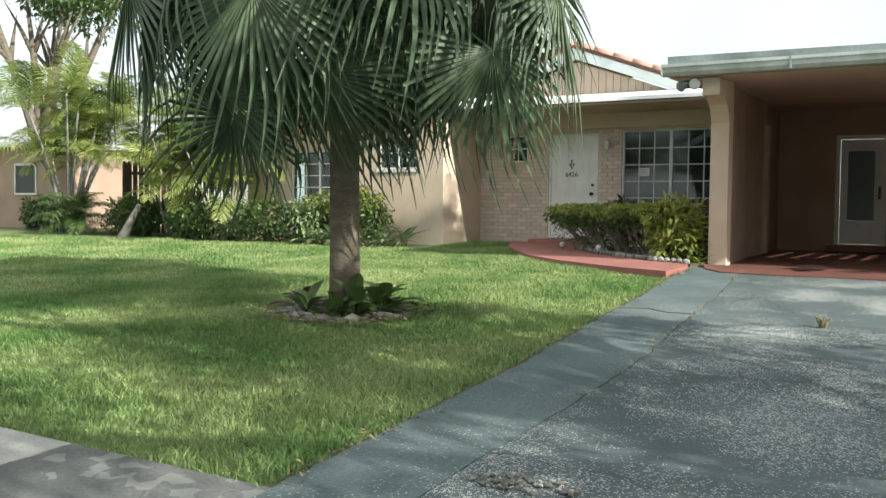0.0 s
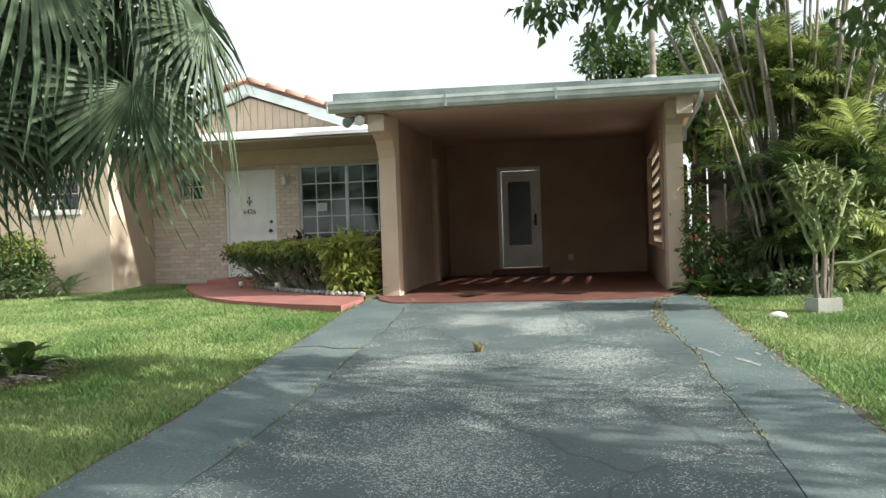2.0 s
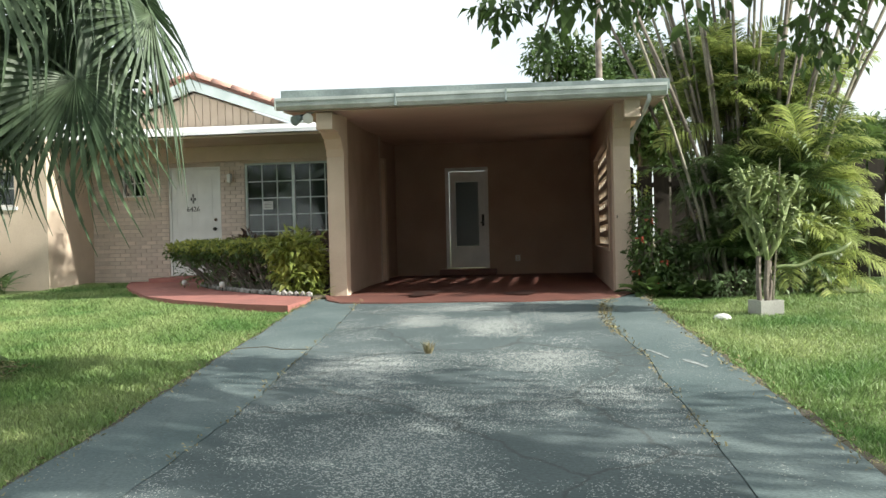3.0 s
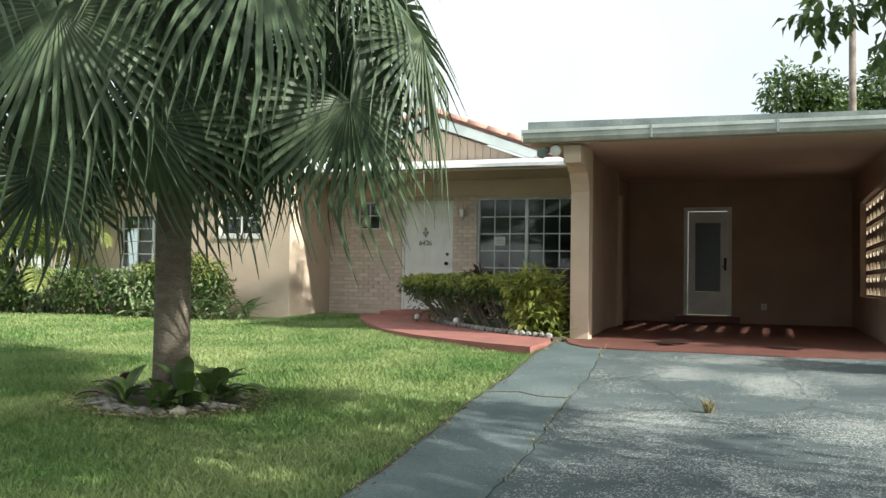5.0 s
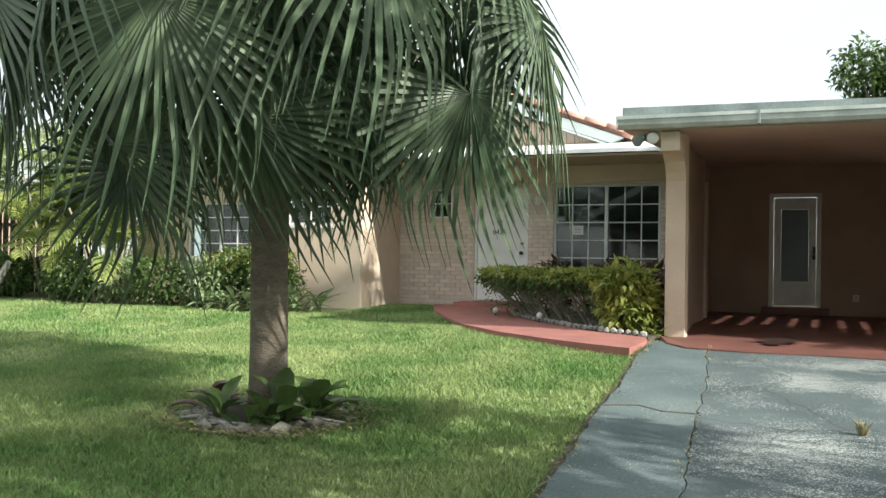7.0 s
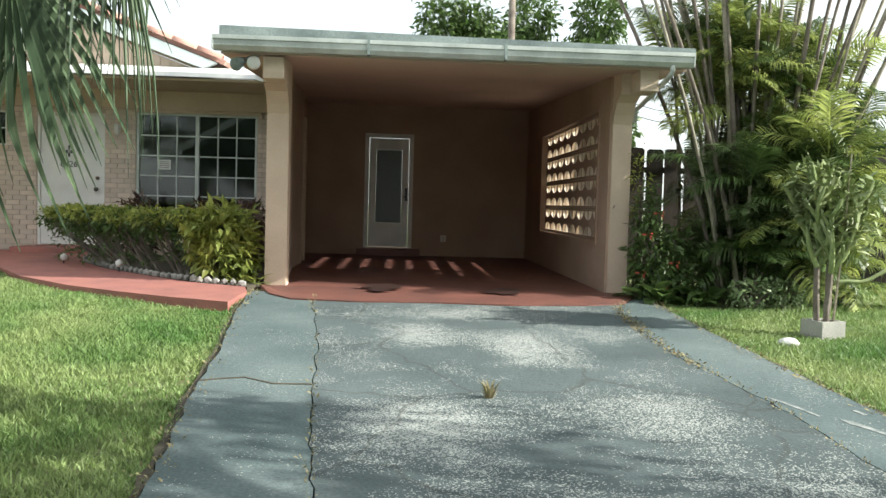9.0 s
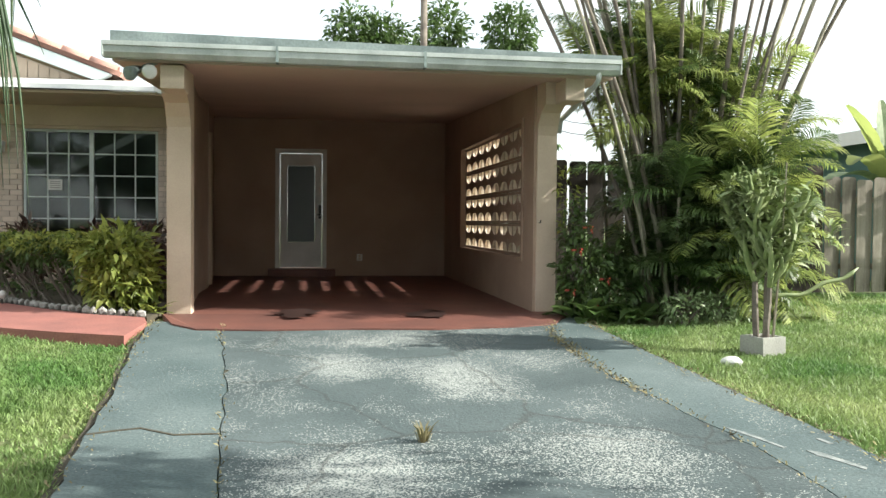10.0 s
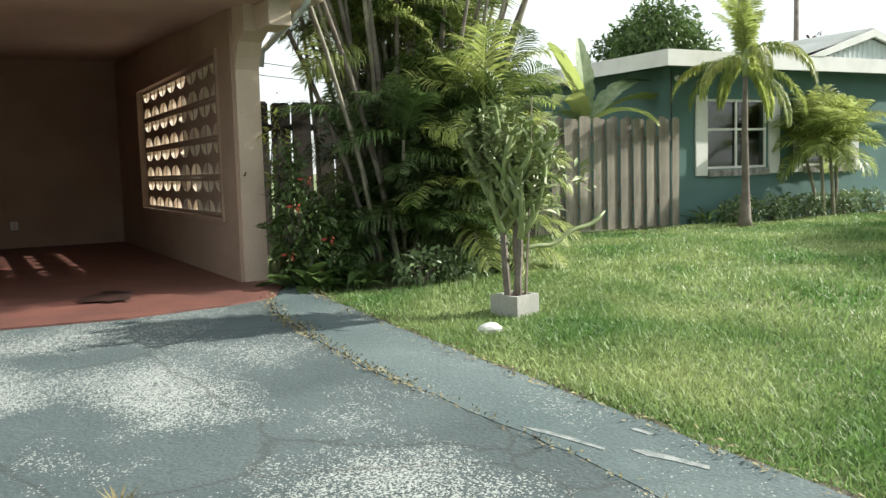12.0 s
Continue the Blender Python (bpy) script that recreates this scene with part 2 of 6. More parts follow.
def drive_material(name, base, base2, chips, amount, patches, cracks=0.45, low=0.48, chip=135):
    """Old painted asphalt: chips of pale stone show where the coat has worn off, most at the given worn places."""
    m = material(name, base, base2, 0.85, 0.9, 0.5, 0.5, 55)
    n, l = m.node_tree.nodes, m.node_tree.links
    p = n["Principled BSDF"]
    src = p.inputs["Base Color"].links[0].from_socket
    tc = n["Texture Coordinate"]
    vo = n.new("ShaderNodeTexVoronoi")
    vo.inputs["Scale"].default_value = chip
    l.new(tc.outputs["Object"], vo.inputs["Vector"])
    big = n.new("ShaderNodeTexNoise")
    big.inputs["Scale"].default_value, big.inputs["Detail"].default_value, big.inputs["Roughness"].default_value = 1.3, 7, 0.62
    l.new(tc.outputs["Object"], big.inputs["Vector"])
    total = big.outputs["Fac"]
    for (x, y, rx, ry, strength) in patches:
        mp = n.new("ShaderNodeMapping")
        mp.inputs["Location"].default_value = (-x / rx, -y / ry, 0)
        mp.inputs["Scale"].default_value = (1 / rx, 1 / ry, 0)
        l.new(tc.outputs["Object"], mp.inputs[0])
        ln = n.new("ShaderNodeVectorMath")
        ln.operation = "LENGTH"
        l.new(mp.outputs[0], ln.inputs[0])
        mr = n.new("ShaderNodeMapRange")
        mr.interpolation_type = "SMOOTHSTEP"
        mr.inputs["From Min"].default_value, mr.inputs["From Max"].default_value = 0.0, 1.0
        mr.inputs["To Min"].default_value, mr.inputs["To Max"].default_value = strength, 0.0
        l.new(ln.outputs["Value"], mr.inputs["Value"])
        ad = n.new("ShaderNodeMath")
        ad.operation = "ADD"
        l.new(total, ad.inputs[0])
        l.new(mr.outputs[0], ad.inputs[1])
        total = ad.outputs[0]
    # a web of thin dark cracks
    cr = n.new("ShaderNodeTexVoronoi")
    cr.feature = "DISTANCE_TO_EDGE"
    cr.inputs["Scale"].default_value = 0.75
    wob = n.new("ShaderNodeTexNoise")
    wob.inputs["Scale"].default_value, wob.inputs["Detail"].default_value = 3.0, 6
    l.new(tc.outputs["Object"], wob.inputs["Vector"])
    mxv = n.new("ShaderNodeMix")
    mxv.data_type = "RGBA"
    mxv.inputs["Factor"].default_value = 0.22
    l.new(tc.outputs["Object"], mxv.inputs["A"])
    l.new(wob.outputs["Color"], mxv.inputs["B"])
    l.new(mxv.outputs["Result"], cr.inputs["Vector"])
    thin = n.new("ShaderNodeMapRange")
    thin.inputs["From Min"].default_value, thin.inputs["From Max"].default_value = 0.002, 0.012
    thin.inputs["To Min"].default_value, thin.inputs["To Max"].default_value = cracks, 0.0
    l.new(cr.outputs["Distance"], thin.inputs["Value"])
    # chips wider where the wear is stronger
    lim = n.new("ShaderNodeMapRange")
    lim.inputs["From Min"].default_value, lim.inputs["From Max"].default_value = low, 0.86
    lim.inputs["To Min"].default_value, lim.inputs["To Max"].default_value = 0.0, amount
    l.new(total, lim.inputs["Value"])
    sep = n.new("ShaderNodeSeparateColor")
    l.new(vo.outputs["Color"], sep.inputs[0])
    lt = n.new("ShaderNodeMath")
    lt.operation = "LESS_THAN"
    l.new(sep.outputs[0], lt.inputs[0])
    l.new(lim.outputs[0], lt.inputs[1])
    mx = n.new("ShaderNodeMix")
    mx.data_type = "RGBA"
    mx.inputs["B"].default_value = (*chips, 1)
    l.new(lt.outputs[0], mx.inputs["Factor"])
    l.new(src, mx.inputs["A"])
    dk = n.new("ShaderNodeMix")
    dk.data_type = "RGBA"
    dk.inputs["B"].default_value = (0.03, 0.03, 0.025, 1)
    l.new(thin.outputs[0], dk.inputs["Factor"])
    l.new(mx.outputs["Result"], dk.inputs["A"])
    l.new(dk.outputs["Result"], p.inputs["Base Color"])
    return m


DRIVE = drive_material("worn driveway asphalt", (0.052, 0.073, 0.076), (0.10, 0.127, 0.13), (0.36, 0.38, 0.36), 0.62,
                       [(2.27, -3.4, 0.62, 1.0, 0.46), (1.35, -5.35, 0.8, 1.0, 0.36), (1.45, -2.9, 0.5, 0.9, 0.32), (2.0, -1.8, 1.4, 0.5, 0.22), (2.85, -5.0, 0.6, 1.2, 0.2), (2.0, -7.4, 1.4, 1.2, 0.14)])
DRIVE_SIDE = drive_material("painted driveway edge", (0.068, 0.10, 0.103), (0.135, 0.172, 0.172), (0.36, 0.38, 0.35), 0.10, [(3.9, -4.6, 0.3, 0.5, 0.3)], 0.12)
PAVE = drive_material("stained pavement slab", (0.085, 0.09, 0.085), (0.15, 0.155, 0.15), (0.19, 0.2, 0.185), 0.4, [(-0.2, -9.9, 0.8, 0.3, 0.3), (0.0, -10.6, 0.6, 0.4, 0.25)], 0.1, 0.5, 11)


# ---- ground ----
def ground_sheet():
    xs = [-400, -120, -60, -30, -18, -10, -5, -2, -0.7, 0, 5, 10, 16, 24, 40, 80, 200, 400]
    ys = [-400, -120, -50, -25, -13, -11, -9.5, -7, -5, -3, -1, 0, 1, 2, 3, 5, 10, 20, 40, 100, 400]
    vs = [(x, y, ground_z(x, y) - 0.02) for y in ys for x in xs]
    n = len(xs)
    fs = [(j * n + i, j * n + i + 1, (j + 1) * n + i + 1, (j + 1) * n + i) for j in range(len(ys) - 1) for i in range(n - 1)]
    part("ground", arrays("ground", vs, fs), LAWN, kind="structure")


ground_sheet()


def slab(name, outline, mat, up=0.03, down=0.12, step=0.4, label=""):
    """A paving slab whose top follows the ground."""
    bm = bmesh.new()
    prism(bm, outline, lambda x, y: slope(y) - down, lambda x, y: slope(y) + up)
    ys = [p[1] for p in outline]
    if min(ys) < 0 < max(ys):
        bmesh.ops.bisect_plane(bm, geom=bm.verts[:] + bm.edges[:] + bm.faces[:], plane_co=(0, 0, 0), plane_no=(0, 1, 0))
    return part(name, bm, mat, kind="structure", label=label)


CRACK_L = [(0.42, -0.9), (0.43, -1.5), (0.52, -2.05), (0.68, -3.6), (0.74, -4.5), (0.80, -5.2), (0.86, -5.9), (0.93, -6.6), (0.95, -7.4), (0.96, -8.2), (0.98, -10.4)]
CRACK_R = [(3.60, -0.9), (3.42, -1.73), (3.38, -2.65), (3.37, -3.4), (3.45, -4.0), (3.50, -4.5), (3.56, -5.1), (3.56, -5.9), (3.62, -6.9), (3.65, -7.6), (3.68, -10.4)]


def jagged(line, seed):
    rnd = random.Random(seed)
    out = []
    for (x0, y0), (x1, y1) in zip(line, line[1:]):
        for k in range(6):
            f = k / 6
            out.append((x0 + (x1 - x0) * f + rnd.uniform(-0.014, 0.014), y0 + (y1 - y0) * f))
    return out + [line[-1]]


EDGE_L = [(-0.27, -0.65), (-0.27, -1.0), (-0.20, -2.0), (-0.04, -3.4), (0.06, -4.8), (0.16, -5.8), (0.23, -6.6), (0.31, -7.5), (0.35, -8.5), (0.37, -9.1), (0.4, -9.665), (0.42, -10.4)]
EDGE_R = [(4.0, -0.45), (3.96, -1.0), (3.98, -1.8), (4.0, -2.8), (4.05, -3.8), (4.1, -4.7), (4.14, -5.5), (4.2, -6.6), (4.27, -7.7), (4.35, -9.5), (4.4, -10.4)]
left_line, right_line = jagged(CRACK_L, 1), jagged(CRACK_R, 2)
slab("driveway_left_strip", jagged(EDGE_L, 5) + [(x - 0.004, y) for x, y in left_line][::-1], DRIVE_SIDE)
slab("driveway_middle", [(x + 0.004, y) for x, y in left_line] + [(x - 0.004, y) for x, y in right_line][::-1], DRIVE)
slab("driveway_right_strip", [(x + 0.004, y) for x, y in right_line] + jagged(EDGE_R, 6)[::-1], DRIVE_SIDE)
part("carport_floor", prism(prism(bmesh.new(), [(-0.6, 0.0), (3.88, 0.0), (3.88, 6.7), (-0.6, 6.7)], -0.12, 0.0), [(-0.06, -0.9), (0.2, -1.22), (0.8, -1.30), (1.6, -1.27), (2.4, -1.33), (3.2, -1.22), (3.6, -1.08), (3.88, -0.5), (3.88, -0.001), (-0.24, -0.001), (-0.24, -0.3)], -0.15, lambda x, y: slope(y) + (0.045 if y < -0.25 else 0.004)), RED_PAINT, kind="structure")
slab("pavement_slab", [(-9.0, -11.2), (-0.85, -11.2), (-0.85, -9.67), (-9.0, -9.5)], CONCRETE, up=0.02)
slab("pavement_slab", [(-0.835, -11.2), (0.38, -11.2), (0.39, -9.68), (-0.835, -9.67)], PAVE, up=0.02)
slab("street", [(-60, -40), (60, -40), (60, -11.25), (-60, -11.25)], CONCRETE_DARK, up=0.0, down=0.3)

# bare soil and dead clippings between the slabs and the lawn
def soil_edge(line, sign, seed):
    rnd_ = random.Random(seed)
    inner = jagged(line, seed)
    outer = [(x + sign * rnd_.uniform(0.025, 0.085), y) for x, y in inner]
    part("soil_edge", prism(bmesh.new(), [(x + sign * 0.002, y) for x, y in inner] + outer[::-1], lambda x, y: slope(y) - 0.1, lambda x, y: slope(y) + 0.012), EARTH, kind="structure")


soil_edge(EDGE_L[1:], -1, 5)
soil_edge(EDGE_R[1:], 1, 6)

# pale scrape marks on the right strip
for mark in ([(3.57, -4.72), (3.62, -4.8), (3.67, -4.92), (3.72, -5.14), (3.70, -5.15), (3.64, -4.95), (3.59, -4.82)],
             [(3.80, -5.20), (3.86, -5.24), (3.90, -5.36), (3.95, -5.5), (3.92, -5.53), (3.87, -5.4), (3.81, -5.29)],
             [(3.97, -5.0), (4.0, -5.0), (4.02, -5.1), (3.99, -5.1)]):
    part("scrape_mark", prism(bmesh.new(), mark, lambda x, y: slope(y) + 0.02, lambda x, y: slope(y) + 0.033), SCRAPE, kind="structure")

# a crack across the left strip, and a patch of rubble by the street
JX = [(0.04, -4.55), (0.15, -4.5), (0.3, -4.45), (0.5, -4.6), (0.74, -4.6)]
bm = bmesh.new()
prism(bm, [(x, y + 0.012) for x, y in JX] + [(x, y - 0.012) for x, y in JX[::-1]], lambda x, y: slope(y) + 0.02, lambda x, y: slope(y) + 0.034)
part("driveway_joint", bm, EARTH, kind="structure")

# ---- house ----
FY = 3.66       # front wall of the recessed porch
CARPORT = [-0.25, 0.0, 3.64, 3.86]


def wall_with_holes(name, axis, at, thick, a0, a1, z0, z1, holes, mat, label=""):
    """A wall along x (axis 'x', at y) or along y (axis 'y', at x) with openings (a0, a1, z0, z1)."""
    cuts = sorted({a0, a1, *[h[0] for h in holes], *[h[1] for h in holes]})
    bm = bmesh.new()
    for c0, c1 in zip(cuts, cuts[1:]):
        mid = (c0 + c1) / 2
        hs = sorted([h for h in holes if h[0] < mid < h[1]], key=lambda h: h[2])
        z = z0
        for h in hs + [(0, 0, z1, z1)]:
            if h[2] > z + 1e-4:
                if axis == "x":
                    box(bm, c0, c1, at, at + thick, z, h[2])
                else:
                    box(bm, at, at + thick, c0, c1, z, h[2])
            z = h[3]
    bmesh.ops.remove_doubles(bm, verts=bm.verts, dist=1e-4)
    return part(name, bm, mat, kind="structure", label=label)


WX, WY = -5.72, 2.15
# the front wall: small window, door, large window
DOOR = (-4.22, -3.22, 0.19, 2.2)
BIG = (-2.75, -0.93, 0.64, 2.235)
SMALL = (-5.13, -4.68, 1.68, 2.2)
wall_with_holes("wall_front", "x", FY + 0.02, 0.2, WX + 0.001, -0.25, -0.1, 2.74, [DOOR, BIG, SMALL], MORTAR)
# projecting wing
W1 = (-7.2, -6.31, 1.50, 2.12)
W2 = (-9.4, -7.95, 0.88, 1.9)
wall_with_holes("wall_wing_front", "x", WY, 0.2, -10.6, WX, -0.1, 2.62, [W1, W2], STUCCO_PALE)
part("wall_wing_side", boxes((WX - 0.2, WX, WY + 0.2, FY + 0.22, -0.1, 2.62)), STUCCO_PALE, kind="structure")
# carport walls
BB = (0.50, 4.62, 0.58, 2.13)
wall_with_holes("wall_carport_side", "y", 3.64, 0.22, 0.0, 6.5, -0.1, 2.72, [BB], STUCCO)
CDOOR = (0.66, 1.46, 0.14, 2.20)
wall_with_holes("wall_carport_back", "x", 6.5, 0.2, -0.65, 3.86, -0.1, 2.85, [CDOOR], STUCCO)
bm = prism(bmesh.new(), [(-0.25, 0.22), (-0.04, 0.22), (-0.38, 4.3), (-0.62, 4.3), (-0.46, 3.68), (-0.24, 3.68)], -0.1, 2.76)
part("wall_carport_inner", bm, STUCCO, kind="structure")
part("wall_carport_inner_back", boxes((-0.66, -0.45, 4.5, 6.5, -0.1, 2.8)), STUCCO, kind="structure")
part("wall_pier", boxes((-0.66, -0.26, 4.3, 4.5, -0.1, 2.3)), STUCCO_PALE, kind="structure")
part("wall_pier_head", boxes((-0.66, -0.45, 4.3, 4.5, 2.3, 2.8)), STUCCO, kind="structure")


def carport_column(x0, x1, b0, b1):
    """A column whose head sweeps forward to carry a roof beam."""
    bm = bmesh.new()
    side = [(0.22, -0.1), (-0.03, -0.1), (-0.03, 1.93), (-0.07, 2.03), (-0.17, 2.16), (-0.36, 2.23), (-0.36, 2.74), (0.22, 2.74)]
    a = [bm.verts.new((x0, y, z)) for y, z in side]
    b = [bm.verts.new((x1, y, z)) for y, z in side]
    bm.faces.new(a)
    bm.faces.new(b[::-1])
    for i in range(len(side)):
        j = (i + 1) % len(side)
        bm.faces.new((a[i], b[i], b[j], a[j]))
    part("carport_column", bm, STUCCO_PALE, kind="structure")
    part("beam_end", boxes((b0, b1, -0.75, -0.365, 2.22, 2.445), bevel=0.01), STUCCO_PALE, kind="structure")


carport_column(-0.24, 0.0, -0.19, 0.03)
carport_column(3.67, 3.89, 3.77, 3.97)
RZ0 = 2.46       # underside of the roof at the front


def under(x, y):
    return RZ0 + (y + 0.8) * 0.044 - (x + 0.7) * 0.004


bm = prism(bmesh.new(), [(-0.62, -0.76), (4.26, -0.76), (4.26, 7.0), (-0.62, 7.0)], under, lambda x, y: under(x, y) + 0.03)
part("ceiling_carport", bm, CEILING, kind="structure")
bm = prism(bmesh.new(), [(-0.64, -0.78), (4.28, -0.78), (4.28, 7.0), (-0.64, 7.0)], lambda x, y: under(x, y) + 0.035, lambda x, y: under(x, y) + 0.17)
part("roof_carport", bm, FELT, kind="structure")


# ---- house fittings ----
def gable_end(x, z, dx, z2, w):
    return [(x, z), (x + dx, z2), (x + dx, z2 - w), (x, z - w)]


def xz_solid(bm, outline, y0, y1):
    a = [bm.verts.new((x, y0, z)) for x, z in outline]
    b = [bm.verts.new((x, y1, z)) for x, z in outline]
    bm.faces.new(a)
    bm.faces.new(b[::-1])
    for i in range(len(outline)):
        j = (i + 1) % len(outline)
        bm.faces.new((a[i], b[i], b[j], a[j]))
    return bm


# porch roof: a white coated plane rising from its eave to the gable
def yz_solid(bm, outline, x0, x1):
    a = [bm.verts.new((x0, y, z)) for y, z in outline]
    b = [bm.verts.new((x1, y, z)) for y, z in outline]
    bm.faces.new(a)
    bm.faces.new(b[::-1])
    for i in range(len(outline)):
        j = (i + 1) % len(outline)
        bm.faces.new((a[i], b[i], b[j], a[j]))
    return bm


part("roof_porch", yz_solid(bmesh.new(), [(2.2, 2.60), (2.22, 2.66), (4.24, 3.02), (4.24, 2.9)], -5.9, -0.74), WHITE_ROOF, kind="structure")
part("roof_porch_end", xz_solid(bmesh.new(), [(-0.738, 2.66), (-0.62, 2.64), (-0.52, 2.58), (-0.46, 2.52), (-0.50, 2.50), (-0.62, 2.56), (-0.738, 2.6)], 2.2, 4.2), WHITE_ROOF, kind="structure")
part("ceiling_porch", boxes((-5.7, -0.26, 2.3, FY + 0.01, 2.56, 2.595)), STUCCO_PALE, kind="structure")
part("porch_beam", boxes((-5.7, -0.26, 3.56, FY + 0.01, 2.28, 2.555)), STUCCO_PALE, kind="structure")
part("roof_wing", yz_solid(bmesh.new(), [(1.5, 2.62), (1.52, 2.70), (4.2, 3.1), (7.5, 3.1), (7.5, 2.9), (4.2, 2.9)], -12.9, -5.905), WHITE_ROOF, kind="structure")
part("roof_house", boxes((-5.9, -0.95, 4.62, 8.0, 2.9, 2.98)), FELT, kind="structure")
part("wall_house_back", boxes((-12.6, -0.7, 7.0, 7.2, -0.1, 2.89)), STUCCO, kind="structure")
# Dark lining: the gloom of the unlit rooms is put into its colour.
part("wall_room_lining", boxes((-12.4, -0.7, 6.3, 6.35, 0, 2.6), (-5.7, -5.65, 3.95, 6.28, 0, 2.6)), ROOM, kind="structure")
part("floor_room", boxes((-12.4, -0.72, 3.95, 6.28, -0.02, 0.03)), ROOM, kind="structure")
AX, AZ = -3.90, 3.70
gable = bmesh.new()
part("gable_backing", xz_solid(gable, [(AX - 2.1, 2.92), (AX + 2.1, 2.92), (AX, AZ - 0.02)], 4.26, 4.36), MORTAR, kind="structure")
part("gable_fascia", xz_solid(xz_solid(bmesh.new(), [(AX, AZ + 0.2), (AX + 2.25, AZ - 0.62), (AX + 2.05, AZ - 0.72), (AX, AZ)], 4.02, 4.2), [(AX - 0.001, AZ + 0.2), (AX - 0.001, AZ), (AX - 2.05, AZ - 0.72), (AX - 2.25, AZ - 0.62)], 4.02, 4.2), BLUE_WHITE, kind="structure")
part("roof_main", xz_solid(xz_solid(bmesh.new(), [(AX, AZ + 0.29), (AX + 2.4, AZ - 0.58), (AX + 2.36, AZ - 0.64), (AX, AZ + 0.21)], 4.1, 8.0), [(AX - 0.001, AZ + 0.29), (AX - 0.001, AZ + 0.21), (AX - 2.36, AZ - 0.64), (AX - 2.4, AZ - 0.58)], 4.1, 8.0), TERRACOTTA, kind="structure")

# gutter with its lip, brackets and the roof edge over it
part("roof_edge", boxes((-0.62, 4.32, -0.85, -0.79, 2.60, 2.73)), ROOF_EDGE, kind="structure")


def roof_edge_shear(ob):
    for v in ob.data.vertices:
        v.co.z += -(v.co.x + 0.62) * 0.0125 + (v.co.y + 0.85) * 0.045


roof_edge_shear(bpy.data.objects["roof_edge"])
gutter = thing("gutter", "weathered white aluminium gutter along the carport roof edge", "gutter", at=(-0.655, -0.86, 2.467))
bm = bmesh.new()
prof = [(0.0, 0.145), (0.0, 0.0), (-0.07, 0.0), (-0.11, 0.045), (-0.115, 0.1), (-0.13, 0.105), (-0.13, 0.145), (-0.118, 0.145), (-0.104, 0.09), (-0.098, 0.045), (-0.065, 0.012), (-0.012, 0.012), (-0.012, 0.145)]
a = [bm.verts.new((0, y, z)) for y, z in prof]
b = [bm.verts.new((4.92, y, z - 0.012)) for y, z in prof]
for i in range(len(prof)):
    j = (i + 1) % len(prof)
    bm.faces.new((a[i], b[i], b[j], a[j]))
part("trough", bm, GUTTER, gutter)
part("end_cap", boxes((-0.012, 0.0, -0.13, 0.0, 0.0, 0.145)), GUTTER, gutter)
part("end_cap", boxes((4.92, 4.932, -0.13, 0.0, -0.012, 0.133)), GUTTER, gutter)
for x in (1.55, 2.95):
    part("joint", boxes((x, x + 0.025, -0.137, -0.002, -0.008, 0.148)), ROOF_EDGE, gutter)
down = thing("downspout", "white metal downspout bent back to the carport wall", "drain pipe", at=(4.06, -0.92, 2.46))
part("pipe", tube(bmesh.new(), [(0, 0, 0.03), (0, 0, -0.05), (-0.02, 0.08, -0.11), (-0.12, 0.78, -0.33), (-0.14, 0.86, -0.36), (-0.15, 0.89, -0.5)], 0.028, 8), GUTTER, down, smooth=True)


# ridge and rake tiles
def rake_tiles(sign):
    t = thing("rake_tiles", "row of terracotta barrel tiles along the gable edge", "roof tiles", at=(AX, 4.08, AZ + 0.27))
    me = None
    for k in range(6):
        bm = bmesh.new()
        n = 8
        for j in (0, 1):
            r = 0.084 if j else 0.081
            for i in range(n + 1):
                a_ = math.pi * i / n
                bm.verts.new((0.42 * j, r * math.cos(a_), r * math.sin(a_)))
            for i in range(n + 1):
                a_ = math.pi * i / n
                bm.verts.new((0.42 * j, (r - 0.015) * math.cos(a_), (r - 0.015) * math.sin(a_)))
        v = list(bm.verts)
        m_ = n + 1
        for i in range(n):
            bm.faces.new((v[i], v[i + 1], v[2 * m_ + i + 1], v[2 * m_ + i]))
            bm.faces.new((v[m_ + i], v[3 * m_ + i], v[3 * m_ + i + 1], v[m_ + i + 1]))
            bm.faces.new((v[2 * m_ + i], v[2 * m_ + i + 1], v[3 * m_ + i + 1], v[3 * m_ + i]))
            bm.faces.new((v[i], v[m_ + i], v[m_ + i + 1], v[i + 1]))
        o = part("tile", bm, TERRACOTTA, t, smooth=True) if me is None else part("tile", me, TERRACOTTA, t)
        if me is None:
            me = o.data
        else:
            bm.free()
        o.matrix_basis = pose(sign * (0.02 + 0.385 * k), 0, -0.14 * k, 0, 20 if sign > 0 else 160, 0) if sign > 0 else pose(-(0.02 + 0.385 * k), 0, -0.14 * k, 0, 20, 180)


rake_tiles(1)
rake_tiles(-1)


